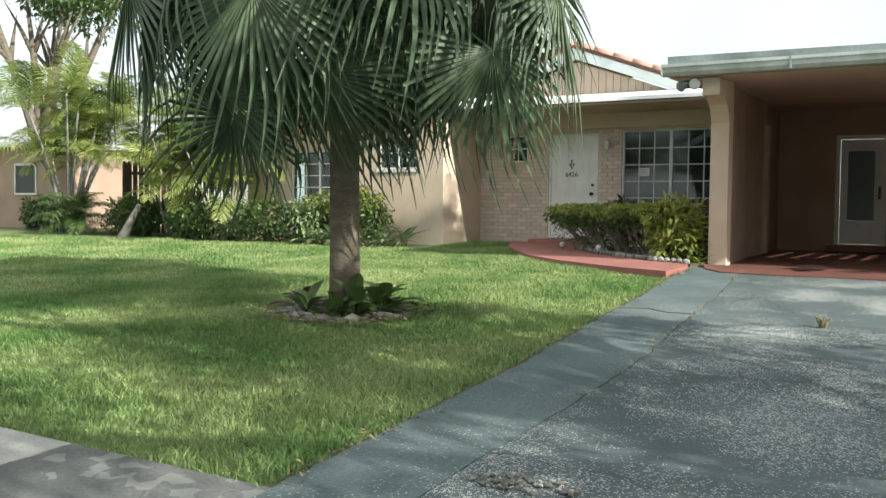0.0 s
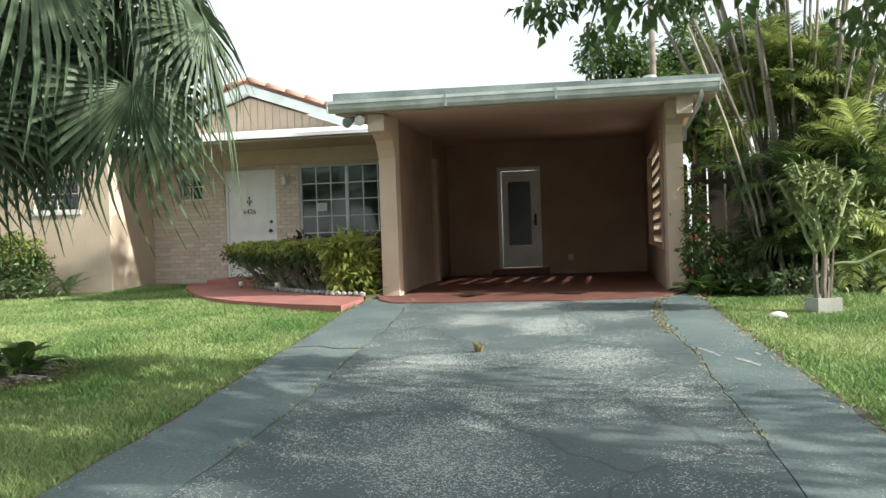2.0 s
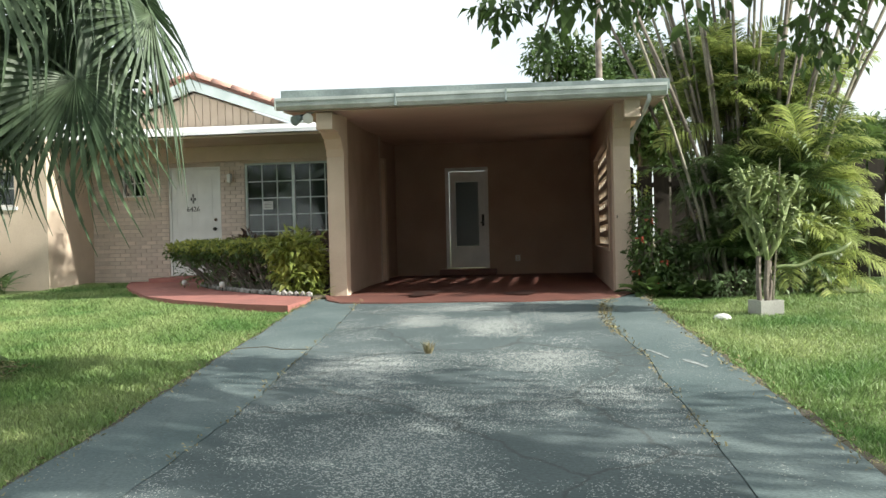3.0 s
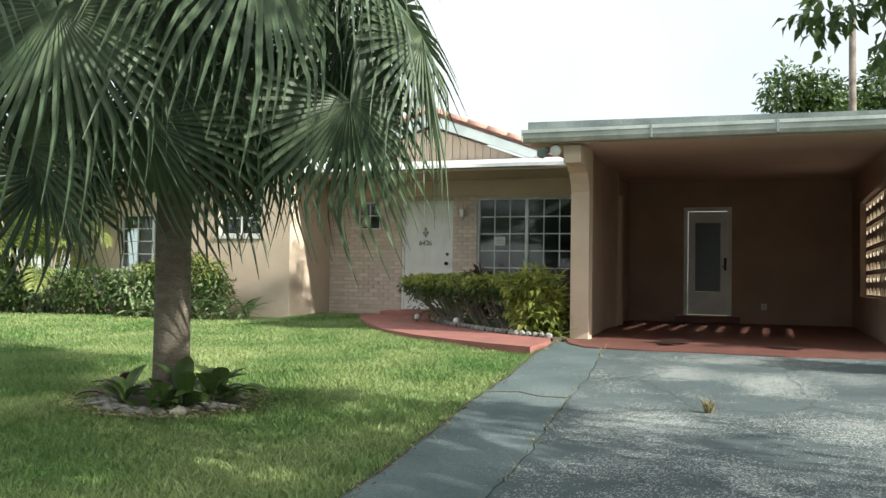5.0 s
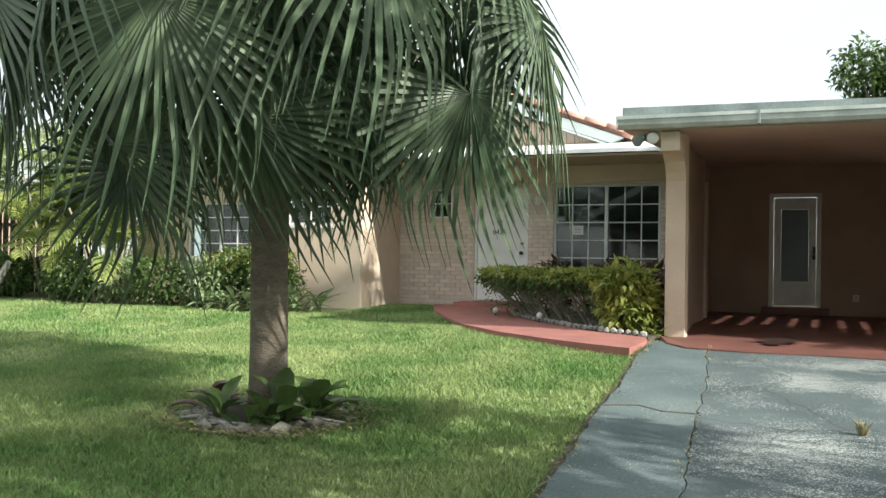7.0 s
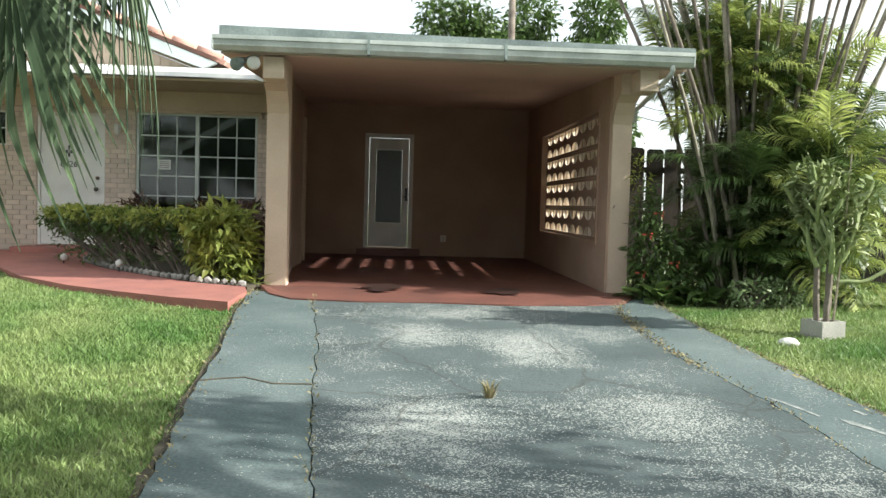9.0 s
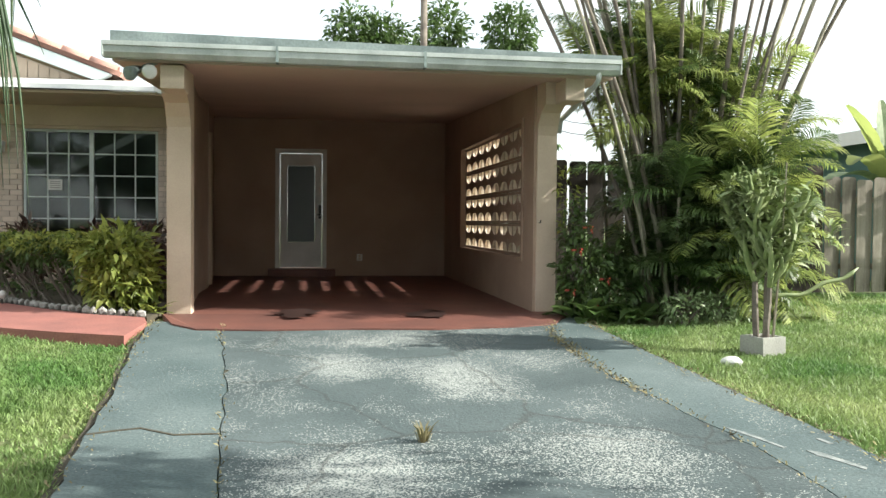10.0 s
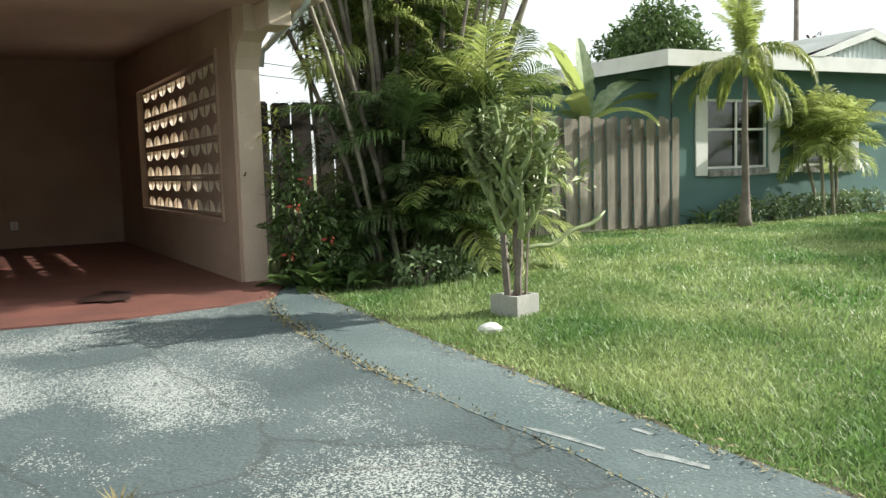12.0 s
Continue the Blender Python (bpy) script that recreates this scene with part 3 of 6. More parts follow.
def window_unit(name, x0, x1, z0, z1, y, cols, rows, mullions=(), frame_mat=WHITE, t=0.03, label="", sill=None, bar=0.018):
    """A framed window in a wall facing the street."""
    w = tagged(new(name), kind="structure")
    w.matrix_basis = pose(x0, y, z0)
    W, H = x1 - x0, z1 - z0
    g = 0.002
    part("window_frame", boxes((g, W - g, 0, 0.06, g, t), (g, W - g, 0, 0.06, H - t, H - g), (g, t, 0.0, 0.06, t, H - t), (W - t, W - g, 0.0, 0.06, t, H - t)), frame_mat, w)
    if sill:
        part("window_sill", boxes((-0.05, W + 0.05, -0.07, 0.02, -0.07, -0.005), bevel=0.006), sill, w)
    xs = [t] + [m * W for m in mullions] + [W - t]
    for m in mullions:
        part("mullion", boxes((m * W - t * 0.8, m * W + t * 0.8, 0.0, 0.06, t, H - t)), frame_mat, w)
    pane_me = None
    for a0, a1 in zip(xs, xs[1:]):
        a0 += t * 0.8 if a0 > t else 0
        a1 -= t * 0.8 if a1 < W - t else 0
        cw = (a1 - a0) / cols
        rh = (H - 2 * t) / rows
        for i in range(1, cols):
            part("glazing_bar", boxes((a0 + i * cw - bar / 2, a0 + i * cw + bar / 2, 0.012, 0.045, t, H - t)), frame_mat, w)
        for j in range(1, rows):
            part("glazing_bar", boxes((a0, a1, 0.010, 0.047, t + j * rh - bar / 2, t + j * rh + bar / 2)), frame_mat, w)
        for i in range(cols):
            for j in range(rows):
                tilt = random.Random(i * 31 + j * 7 + int(a0 * 100)).uniform(-0.004, 0.004)
                p = part("pane", boxes((0, cw - bar, 0, 0.005, 0, rh - bar)), GLASS, w)
                p.location = (a0 + i * cw + bar / 2, 0.026 + tilt, t + j * rh + bar / 2)
    return w


window_unit("window_1", *BIG[:2], *BIG[2:], FY + 0.03, 3, 5, (0.5,), GUTTER, 0.035, sill=STUCCO_PALE)
part("trim_window", boxes((BIG[0] - 0.06, BIG[1] + 0.06, FY - 0.03, FY + 0.015, BIG[3] + 0.002, BIG[3] + 0.06)), STUCCO_PALE, kind="structure")
window_unit("window_2", *SMALL[:2], *SMALL[2:], FY + 0.04, 2, 2, (), WHITE, 0.025, sill=STUCCO_PALE)
window_unit("window_3", *W1[:2], *W1[2:], WY + 0.04, 2, 2, (), WHITE, 0.03, sill=WHITE)
window_unit("window_4", *W2[:2], *W2[2:], WY + 0.04, 2, 4, (0.5,), WHITE, 0.03, sill=WHITE)
notice = thing("notice", "white paper notice taped inside a window pane", "notice", at=(-2.42, FY + 0.022, 1.38))
part("sheet", boxes((0, 0.19, 0, 0.003, 0, 0.15)), PAPER, notice)
for k in range(4):
    part("print_line", boxes((0.03, 0.16, -0.002, -0.0005, 0.03 + k * 0.028, 0.038 + k * 0.028)), BLACK, notice)

# front door
fd = tagged(new("door_1"), "white panelled front door, closed", kind="structure")
fd.matrix_basis = pose(DOOR[0], FY + 0.03, DOOR[2])
DW, DH = DOOR[1] - DOOR[0], DOOR[3] - DOOR[2]
part("door_frame", boxes((0.002, 0.04, -0.01, 0.1, 0, DH - 0.002), (DW - 0.04, DW - 0.002, -0.01, 0.1, 0, DH - 0.002), (0.04, DW - 0.04, -0.01, 0.1, DH - 0.04, DH - 0.002)), WHITE, fd)
part("door_leaf", boxes((0.043, DW - 0.043, 0.015, 0.06, 0.012, DH - 0.043), bevel=0.003), WHITE, fd)
for (px, pz, pw, ph) in ((0.13, 0.15, 0.30, 0.62), (0.53, 0.15, 0.30, 0.62), (0.13, 0.92, 0.30, 0.9), (0.53, 0.92, 0.30, 0.9)):
    part("moulding", boxes((px, px + pw, 0.009, 0.014, pz, pz + 0.014), (px, px + pw, 0.009, 0.014, pz + ph - 0.014, pz + ph), (px, px + 0.014, 0.009, 0.014, pz + 0.014, pz + ph - 0.014), (px + pw - 0.014, px + pw, 0.009, 0.014, pz + 0.014, pz + ph - 0.014)), WHITE, fd)
part("door_handle", tube(bmesh.new(), [(DW - 0.11, 0.014, 0.86), (DW - 0.11, -0.035, 0.86), (DW - 0.11, -0.05, 0.86), (DW - 0.11, -0.075, 0.86), (DW - 0.11, -0.085, 0.86)], [0.02, 0.015, 0.035, 0.033, 0.015], 10), BLACK, fd, smooth=True)
part("deadbolt", tube(bmesh.new(), [(DW - 0.11, 0.014, 1.03), (DW - 0.11, -0.012, 1.03)], 0.028, 12), BRONZE, fd)
bm = bmesh.new()
for q in ((0, 0.07), (0, -0.05), (0.035, 0.0), (-0.035, 0.0)):
    box(bm, 0.46 + q[0] - 0.014, 0.46 + q[0] + 0.014, 0.008, 0.0145, 1.42 + q[1] - 0.025, 1.42 + q[1] + 0.025)
box(bm, 0.454, 0.466, 0.0085, 0.014, 1.34, 1.5)
part("ornament", bm, BLACK, fd)
num = bpy.data.curves.new("house_number", "FONT")
num.body, num.size, num.extrude = "6426", 0.13, 0.003
num.align_x = "CENTER"
nb = new("house_number_text", num)
bpy.context.view_layer.update()
nme = bpy.data.meshes.new_from_object(nb.evaluated_get(bpy.context.evaluated_depsgraph_get()))
bpy.data.objects.remove(nb)
nm = part("house_number", nme, BLACK, fd)
nm.data.materials.clear()
nm.data.materials.append(BLACK)
nm.matrix_basis = pose(0.46, 0.009, 1.19, 90, 0, 0)
part("threshold", boxes((0.0, DW, -0.06, 0.1, -0.03, -0.002)), RED_PATH, fd)
part("door_step", boxes((-4.4, -3.04, 3.12, FY - 0.01, 0.06, 0.175), bevel=0.01), RED_PATH, kind="structure")

# carport door
cd = tagged(new("door_2"), "white door with one tall dark glass pane, closed", kind="structure")
cd.matrix_basis = pose(CDOOR[0], 6.5, CDOOR[2])
CW, CH = CDOOR[1] - CDOOR[0], CDOOR[3] - CDOOR[2]
part("door_frame", boxes((-0.05, 0.03, -0.02, -0.003, 0, CH + 0.05), (CW - 0.03, CW + 0.05, -0.02, -0.003, 0, CH + 0.05), (0.03, CW - 0.03, -0.02, -0.003, CH - 0.03, CH + 0.05)), WHITE, cd)
part("door_leaf", boxes((0.033, 0.16, 0.01, 0.05, 0.01, CH - 0.033), (CW - 0.16, CW - 0.033, 0.01, 0.05, 0.01, CH - 0.033), (0.16, CW - 0.16, 0.01, 0.05, 0.01, 0.46), (0.16, CW - 0.16, 0.01, 0.05, CH - 0.25, CH - 0.033)), WHITE, cd)
part("pane", boxes((0.162, CW - 0.162, 0.022, 0.03, 0.462, CH - 0.252)), GLASS_DULL, cd, "dark frosted glass pane")
# Added dark panel in place of the unlit room behind the door.
part("backing", boxes((0.162, CW - 0.162, 0.046, 0.05, 0.462, CH - 0.252)), ROOM, cd, "dark panel standing in for the unlit room behind the glass")
part("door_handle", tube(bmesh.new(), [(CW - 0.07, 0.01, 0.95), (CW - 0.07, -0.05, 0.95), (CW - 0.12, -0.055, 0.95)], [0.03, 0.012, 0.012], 8), BLACK, cd)
part("lock_plate", boxes((CW - 0.095, CW - 0.045, 0.002, 0.009, 0.88, 1.12)), BLACK, cd)
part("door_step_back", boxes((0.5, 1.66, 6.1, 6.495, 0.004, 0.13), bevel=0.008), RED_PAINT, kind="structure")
outlet = thing("outlet", "white outlet plate on the carport's back wall", "power outlet", at=(2.1, 6.496, 0.33))
part("plate", boxes((-0.05, 0.05, -0.008, 0, -0.06, 0.06), bevel=0.003), WHITE, outlet)
part("socket", boxes((-0.02, 0.02, -0.011, -0.0085, 0.01, 0.04)), STUCCO_PALE, outlet)
part("socket", boxes((-0.02, 0.02, -0.011, -0.0085, -0.04, -0.01)), STUCCO_PALE, outlet)
bm = bmesh.new()
tube(bm, [(0, 0, 0), (0, -0.05, 0), (0, -0.07, 0.03)], 0.006, 6)
hook = thing("hook", "small dark metal hook on the carport column", "hook", at=(3.70, -0.03, 0.98))
part("hook_bar", bm, BLACK, hook)

# breeze blocks: each is a frame with an arch above and below, split by a bar
def breeze_mesh(w, h, d):
    """One pierced block, w along the wall, h high, d deep."""
    bm = bmesh.new()
    t = 0.033
    n = 6
    for sgn in (1, -1):
        # solid web between the arch and the block's edge, as columns under the curve
        base = h / 2
        cols = []
        for k in range(2 * n + 1):
            u = -1 + 2 * k / (2 * n)
            cols.append((w / 2 * 0.9 * u, h / 2 - t - (h / 2 - t - 0.038) * math.sqrt(max(0.0, 1 - u * u * 0.97))))
        for (x0, z0), (x1, z1) in zip(cols, cols[1:]):
            for sx0, sx1, a_, b_ in ((x0, x1, z0, z1),):
                vs = []
                for y in (-d / 2, d / 2):
                    vs.append([bm.verts.new((y, x, base + sgn * z)) for x, z in ((sx0, 0.0), (sx1, 0.0), (sx1, b_), (sx0, a_))])
                bm.faces.new(vs[0])
                bm.faces.new(vs[1][::-1])
                for i in range(4):
                    j = (i + 1) % 4
                    bm.faces.new((vs[0][i], vs[1][i], vs[1][j], vs[0][j]))
    box(bm, -d / 2, d / 2, -w / 2, -w * 0.45, 0, h)
    box(bm, -d / 2, d / 2, w * 0.45, w / 2, 0, h)
    box(bm, -d / 2, d / 2, -w * 0.45, w * 0.45, 0, t)
    box(bm, -d / 2, d / 2, -w * 0.45, w * 0.45, h - t, h)
    box(bm, -d / 2, d / 2, -0.02, 0.02, t, h - t)
    bmesh.ops.recalc_face_normals(bm, faces=bm.faces)
    # Opening faces take the brighter colour, which stands in for sunlight on them.
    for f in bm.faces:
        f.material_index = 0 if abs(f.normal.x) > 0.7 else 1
    return bm


breeze = tagged(new("breeze_block_screen"), "peach painted screen of pierced arched blocks in the carport wall", kind="structure")
breeze.matrix_basis = pose(3.75, BB[0], BB[2])
bme = None
NB = 8
bw, bh = (BB[1] - BB[0]) / NB, (BB[3] - BB[2]) / 4
for i in range(NB):
    for j in range(4):
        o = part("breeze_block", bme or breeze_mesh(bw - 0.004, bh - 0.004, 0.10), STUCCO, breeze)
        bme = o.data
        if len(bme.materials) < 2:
            bme.materials.append(REVEAL_SUN)
        o.location = (0, (i + 0.5) * bw, j * bh + 0.002)
part("trim_breeze", boxes((3.615, 3.638, BB[0] - 0.05, BB[0], BB[2] - 0.05, BB[3] + 0.05), (3.615, 3.638, BB[1], BB[1] + 0.05, BB[2] - 0.05, BB[3] + 0.05), (3.615, 3.638, BB[0], BB[1], BB[2] - 0.05, BB[2]), (3.615, 3.638, BB[0], BB[1], BB[3], BB[3] + 0.05)), STUCCO, kind="structure")

# porch lamp and flood lights
lamp = thing("wall_lamp", "cream metal wall lantern beside the front door", "wall lamp", at=(-3.0, FY - 0.002, 2.0))
part("backplate", boxes((-0.05, 0.05, -0.015, 0, -0.09, 0.12), bevel=0.004), STUCCO_PALE, lamp)
part("arm", tube(bmesh.new(), [(0, -0.01, 0.06), (0, -0.09, 0.09), (0, -0.1, 0.04)], 0.008, 6), STUCCO_PALE, lamp)
part("lantern", tube(bmesh.new(), [(0, -0.1, 0.05), (0, -0.1, 0.03), (0, -0.1, -0.1), (0, -0.1, -0.13)], [0.02, 0.06, 0.045, 0.012], 6), WHITE, lamp)
flood = thing("flood_light", "twin security flood lights under the roof corner", "security light", at=(-0.33, -0.70, 2.38))
part("bracket", tube(bmesh.new(), [(0.1, 0.05, 0.1), (0, 0.0, 0.05), (-0.04, 0, 0.03)], 0.022, 8), ROOF_EDGE, flood)
part("lamp_head", tube(bmesh.new(), [(0.03, 0.02, 0.03), (0.05, -0.05, 0.0), (0.06, -0.13, -0.02), (0.062, -0.14, -0.022)], [0.03, 0.05, 0.07, 0.06], 12), WHITE, flood, smooth=True)
part("lamp_head", tube(bmesh.new(), [(-0.05, 0.02, 0.03), (-0.09, -0.04, 0.0), (-0.13, -0.1, -0.04), (-0.135, -0.11, -0.043)], [0.03, 0.05, 0.07, 0.06], 12), ROOF_EDGE, flood, smooth=True)
vent = thing("roof_pipe", "pale metal vent pipe standing on the roof", "vent pipe", at=(3.8, 6.3, 2.99))
part("pipe", tube(bmesh.new(), [(0, 0, -0.04), (0, 0, 0.85)], 0.11, 12), GUTTER, vent, smooth=True)
part("cowl", tube(bmesh.new(), [(0, 0, 0.853), (0, 0, 0.93), (0, 0, 0.95)], [0.135, 0.135, 0.12], 14), GUTTER, vent, smooth=True)

# red path with its kerb, and stones edging the hedge bed
PATH_OUT = [(-4.95, 3.6), (-4.76, 3.1), (-4.3, 2.1), (-3.65, 1.0), (-2.9, -0.1), (-2.15, -0.78), (-1.5, -1.2), (-0.9, -1.52), (-0.32, -1.76), (-0.28, -0.95)]
PATH_IN = [(-0.36, -0.6), (-0.9, -0.35), (-1.5, 0.15), (-2.3, 0.95), (-2.95, 1.9), (-3.15, 3.0), (-3.15, 3.6)]
bm = prism(bmesh.new(), PATH_OUT + PATH_IN, lambda x, y: slope(y) - 0.1, lambda x, y: ground_z(x, y) * 0.6 + 0.05)
part("path_red", bm, RED_PATH, kind="structure")


# ---- plants ----
def fan_leaf(name, seed, stem=1.15, blade=1.0, lift=30.0, fingers=34, droop=1.0, fold=30):
    """A fan leaf: an arching stem, then a pleated blade whose finger tips hang."""
    rnd = random.Random(seed)
    vs, fs = [], []

    def strip(path, widths, side, fold):
        k0 = len(vs)
        for p, w in zip(path, widths):
            vs.append(p - side * w)
            vs.append(p + Vector((0, 0, -1)) * w * fold + side * 0)
            vs.append(p + side * w)
        for i in range(len(path) - 1):
            q = k0 + 3 * i
            fs.append((q, q + 1, q + 4, q + 3))
            fs.append((q + 1, q + 2, q + 5, q + 4))

    path, p, a = [], Vector((0, 0, 0)), radians(lift)
    for k in range(7):
        path.append(p.copy())
        p = p + Vector((math.cos(a), 0, math.sin(a))) * stem / 6
        a -= radians(4.5 + 3.5 * droop)
    strip(path, [0.022, 0.018, 0.014, 0.012, 0.011, 0.010, 0.010], Vector((0, 1, 0)), 0.5)
    hub, a = path[-1], a - radians(fold)
    fwd = Vector((math.cos(a), 0, math.sin(a)))
    up = Vector((-math.sin(a), 0, math.cos(a)))
    side = Vector((0, 1, 0))
    for i in range(fingers):
        th = radians(-138 + 276 * (i + 0.5) / fingers)
        d = (fwd * math.cos(th) + side * math.sin(th) - up * 0.35 * abs(math.sin(th))).normalized()
        L = blade * (0.84 + 0.16 * math.cos(th)) * rnd.uniform(0.8, 1.1)
        q, pts = hub.copy(), []
        n = 8
        bend = rnd.uniform(0.6, 1.15) * droop
        for k in range(n + 1):
            pts.append(q.copy())
            s = k / n
            w = max(0.0, (s - 0.5) / 0.5) * bend * 5.0 + 0.2 * s
            dd = (d + Vector((0, 0, -1)) * w).normalized()
            q = q + dd * L / n
        tang = (up.cross(d)).normalized()
        half = math.radians(276 / fingers / 2)
        ws = []
        for k in range(n + 1):
            s = k / n
            ws.append(min(s * L * math.tan(half) * 1.02, 0.0185 * (1 - max(0, s - 0.5) / 0.5)) + 0.002)
        k0 = len(vs)
        for pt, w in zip(pts, ws):
            vs.extend((pt - tang * w, pt - up * w * 0.55, pt + tang * w))
        for k in range(n):
            b = k0 + 3 * k
            fs.append((b, b + 1, b + 4, b + 3))
            fs.append((b + 1, b + 2, b + 5, b + 4))
    return arrays(name, vs, fs)


def feather_frond(name, seed, length=1.6, leaflet=0.32, pairs=34, lift=55.0, bend=100.0, hang=0.5, width=0.013, wide=1.0, bare=0.15):
    """A feather frond: an arching midrib with leaflets on both sides."""
    rnd = random.Random(seed)
    vs, fs = [], []
    p, pts, dirs = Vector((0, 0, 0)), [], []
    n = 14
    for k in range(n + 1):
        a = radians(lift - bend * (k / n) ** 1.4)
        d = Vector((math.cos(a), 0, math.sin(a)))
        pts.append(p.copy())
        dirs.append(d)
        p = p + d * length / n
    for k in range(n + 1):
        w = 0.012 * (1 - k / n) + 0.002
        vs.extend((pts[k] + Vector((0, -w, 0)), pts[k] + Vector((0, 0, -w)), pts[k] + Vector((0, w, 0))))
    for k in range(n):
        b = 3 * k
        fs.append((b, b + 1, b + 4, b + 3))
        fs.append((b + 1, b + 2, b + 5, b + 4))
    for i in range(pairs):
        s = bare + (1 - bare) * (i + 0.5) / pairs
        f = s * n
        k = min(int(f), n - 1)
        base = pts[k].lerp(pts[k + 1], f - k)
        d = dirs[k]
        up = Vector((-d.z, 0, d.x))
        L = leaflet * math.sin(math.pi * (0.15 + 0.8 * s)) ** 0.6
        for sg in (-1, 1):
            lean = rnd.uniform(0.5, 0.75)
            ld = (d * lean + Vector((0, sg, 0)) * wide + up * rnd.uniform(0.1, 0.4)).normalized()
            l2 = (ld + Vector((0, 0, -hang * rnd.uniform(0.8, 1.3)))).normalized()
            l3 = (l2 + Vector((0, 0, -hang * 1.4))).normalized()
            LL = L * rnd.uniform(0.85, 1.12)
            q0, q1 = base, base + ld * LL * 0.35
            q2 = q1 + l2 * LL * 0.35
            q3 = q2 + l3 * LL * 0.3
            t = ld.cross(up).normalized()
            w = width
            b = len(vs)
            vs.extend((q0 - t * w * 0.4, q0 + t * w * 0.4, q1 - t * w, q1 + t * w, q2 - t * w * 0.8, q2 + t * w * 0.8, q3))
            fs.extend(((b, b + 1, b + 3, b + 2), (b + 2, b + 3, b + 5, b + 4), (b + 4, b + 5, b + 6)))
    return arrays(name, vs, fs)


def leaf_cloud(name, blobs, count, size, seed, aspect=0.42, hang=0.25, shell=0.55, curl=0.2):
    """Many small folded leaves spread through lumpy masses. blobs: (x, y, z, rx, ry, rz)."""
    rs = np.random.RandomState(seed)
    bl = np.array(blobs, float)
    wt = bl[:, 3] * bl[:, 4] * bl[:, 5]
    wt = wt ** 0.7
    idx = rs.choice(len(bl), count, p=wt / wt.sum())
    v = rs.normal(size=(count, 3))
    v /= np.linalg.norm(v, axis=1)[:, None]
    lump = 1 + 0.22 * np.sin(v[:, 0] * 7 + idx) * np.cos(v[:, 1] * 6 + idx * 2) + 0.12 * np.sin(v[:, 2] * 13 + idx)
    r = (shell + (1 - shell) * rs.rand(count) ** 0.6) * lump
    pos = bl[idx, :3] + v * r[:, None] * bl[idx, 3:]
    d = v * 0.7 + rs.normal(size=(count, 3)) * 0.6
    d[:, 2] -= hang
    d /= np.linalg.norm(d, axis=1)[:, None]
    ref = rs.normal(size=(count, 3)) * 0.5 + np.array([0, 0, 1.0])
    side = np.cross(d, ref)
    side /= np.linalg.norm(side, axis=1)[:, None] + 1e-9
    up = np.cross(side, d)
    L = size * (0.65 + 0.7 * rs.rand(count))[:, None]
    W = L * aspect * 0.5
    a = pos
    b = pos + d * L * 0.45 - side * W + up * W * 0.5
    m = pos + d * L * 0.5
    c = pos + d * L * 0.45 + side * W + up * W * 0.5
    t = pos + d * L - up * L * curl
    verts = np.stack([a, b, m, c, t], axis=1).reshape(-1, 3)
    k = np.arange(count)[:, None] * 5
    tris = np.concatenate([k + np.array([[0, 2, 1]]), k + np.array([[0, 3, 2]]), k + np.array([[1, 2, 4]]), k + np.array([[2, 3, 4]])], axis=1).reshape(-1, 3)
    return tri_mesh(name, verts, tris)


def tri_mesh(name, verts, tris):
    me = bpy.data.meshes.new(name)
    me.vertices.add(len(verts))
    me.vertices.foreach_set("co", np.ascontiguousarray(verts, dtype=np.float32).ravel())
    me.loops.add(tris.size)
    me.loops.foreach_set("vertex_index", np.ascontiguousarray(tris, dtype=np.int32).ravel())
    me.polygons.add(len(tris))
    me.polygons.foreach_set("loop_start", np.arange(0, tris.size, 3, dtype=np.int32))
    me.update(calc_edges=True)
    me.validate()
    return me


def put(name, me, mat, parent, m, label=""):
    o = part(name, me, mat, parent, label)
    o.matrix_basis = m
    return o


# the fan palm on the lawn
rnd = random.Random(11)
PX, PY = -2.15, -5.78
palm = thing("fan_palm", "tall fan palm with drooping shredded green leaves on the lawn", "palm tree", at=(PX, PY, ground_z(PX, PY) - 0.03))
bm = bmesh.new()
tz = [0, 0.08, 0.3, 0.6, 1.0, 1.5, 2.0, 2.6, 3.2, 3.8]
tube(bm, [(0.01 * math.sin(z * 2), 0.01 * math.cos(z * 3), z) for z in tz], [0.165, 0.15, 0.143, 0.138, 0.135, 0.135, 0.135, 0.14, 0.15, 0.1], 20)
part("trunk", bm, BARK, palm, smooth=True)
bm = bmesh.new()
for k in range(90):
    a, z = rnd.uniform(0, math.tau), rnd.uniform(2.3, 3.7)
    q = Vector((math.cos(a), math.sin(a), 0))
    tube(bm, [q * 0.13 + Vector((0, 0, z)), q * (0.2 + 0.05 * rnd.random()) + Vector((0, 0, z + 0.14)), q * rnd.uniform(0.24, 0.4) + Vector((0, 0, z + rnd.uniform(0.1, 0.3)))], [0.03, 0.02, 0.006], 4)
part("leaf_base", bm, PALM_DRY, palm, kind="stuff")
CROWN = 3.28
kinds = []
for i, (st, bl, lf, dr) in enumerate(((1.1, 1.05, 80, 0.8), (1.35, 1.1, 60, 0.95), (1.55, 1.18, 44, 1.25), (1.7, 1.25, 28, 1.5), (1.6, 1.22, 12, 1.6), (1.2, 1.1, -4, 1.5))):
    for v in range(3):
        kinds.append((i, fan_leaf("fan_leaf", 40 + i * 3 + v, st * (1, 0.88, 1.1)[v], bl, lf + (0, 7, -7)[v], 40, dr, (26, 26, 28, 32, 36, 36)[i])))
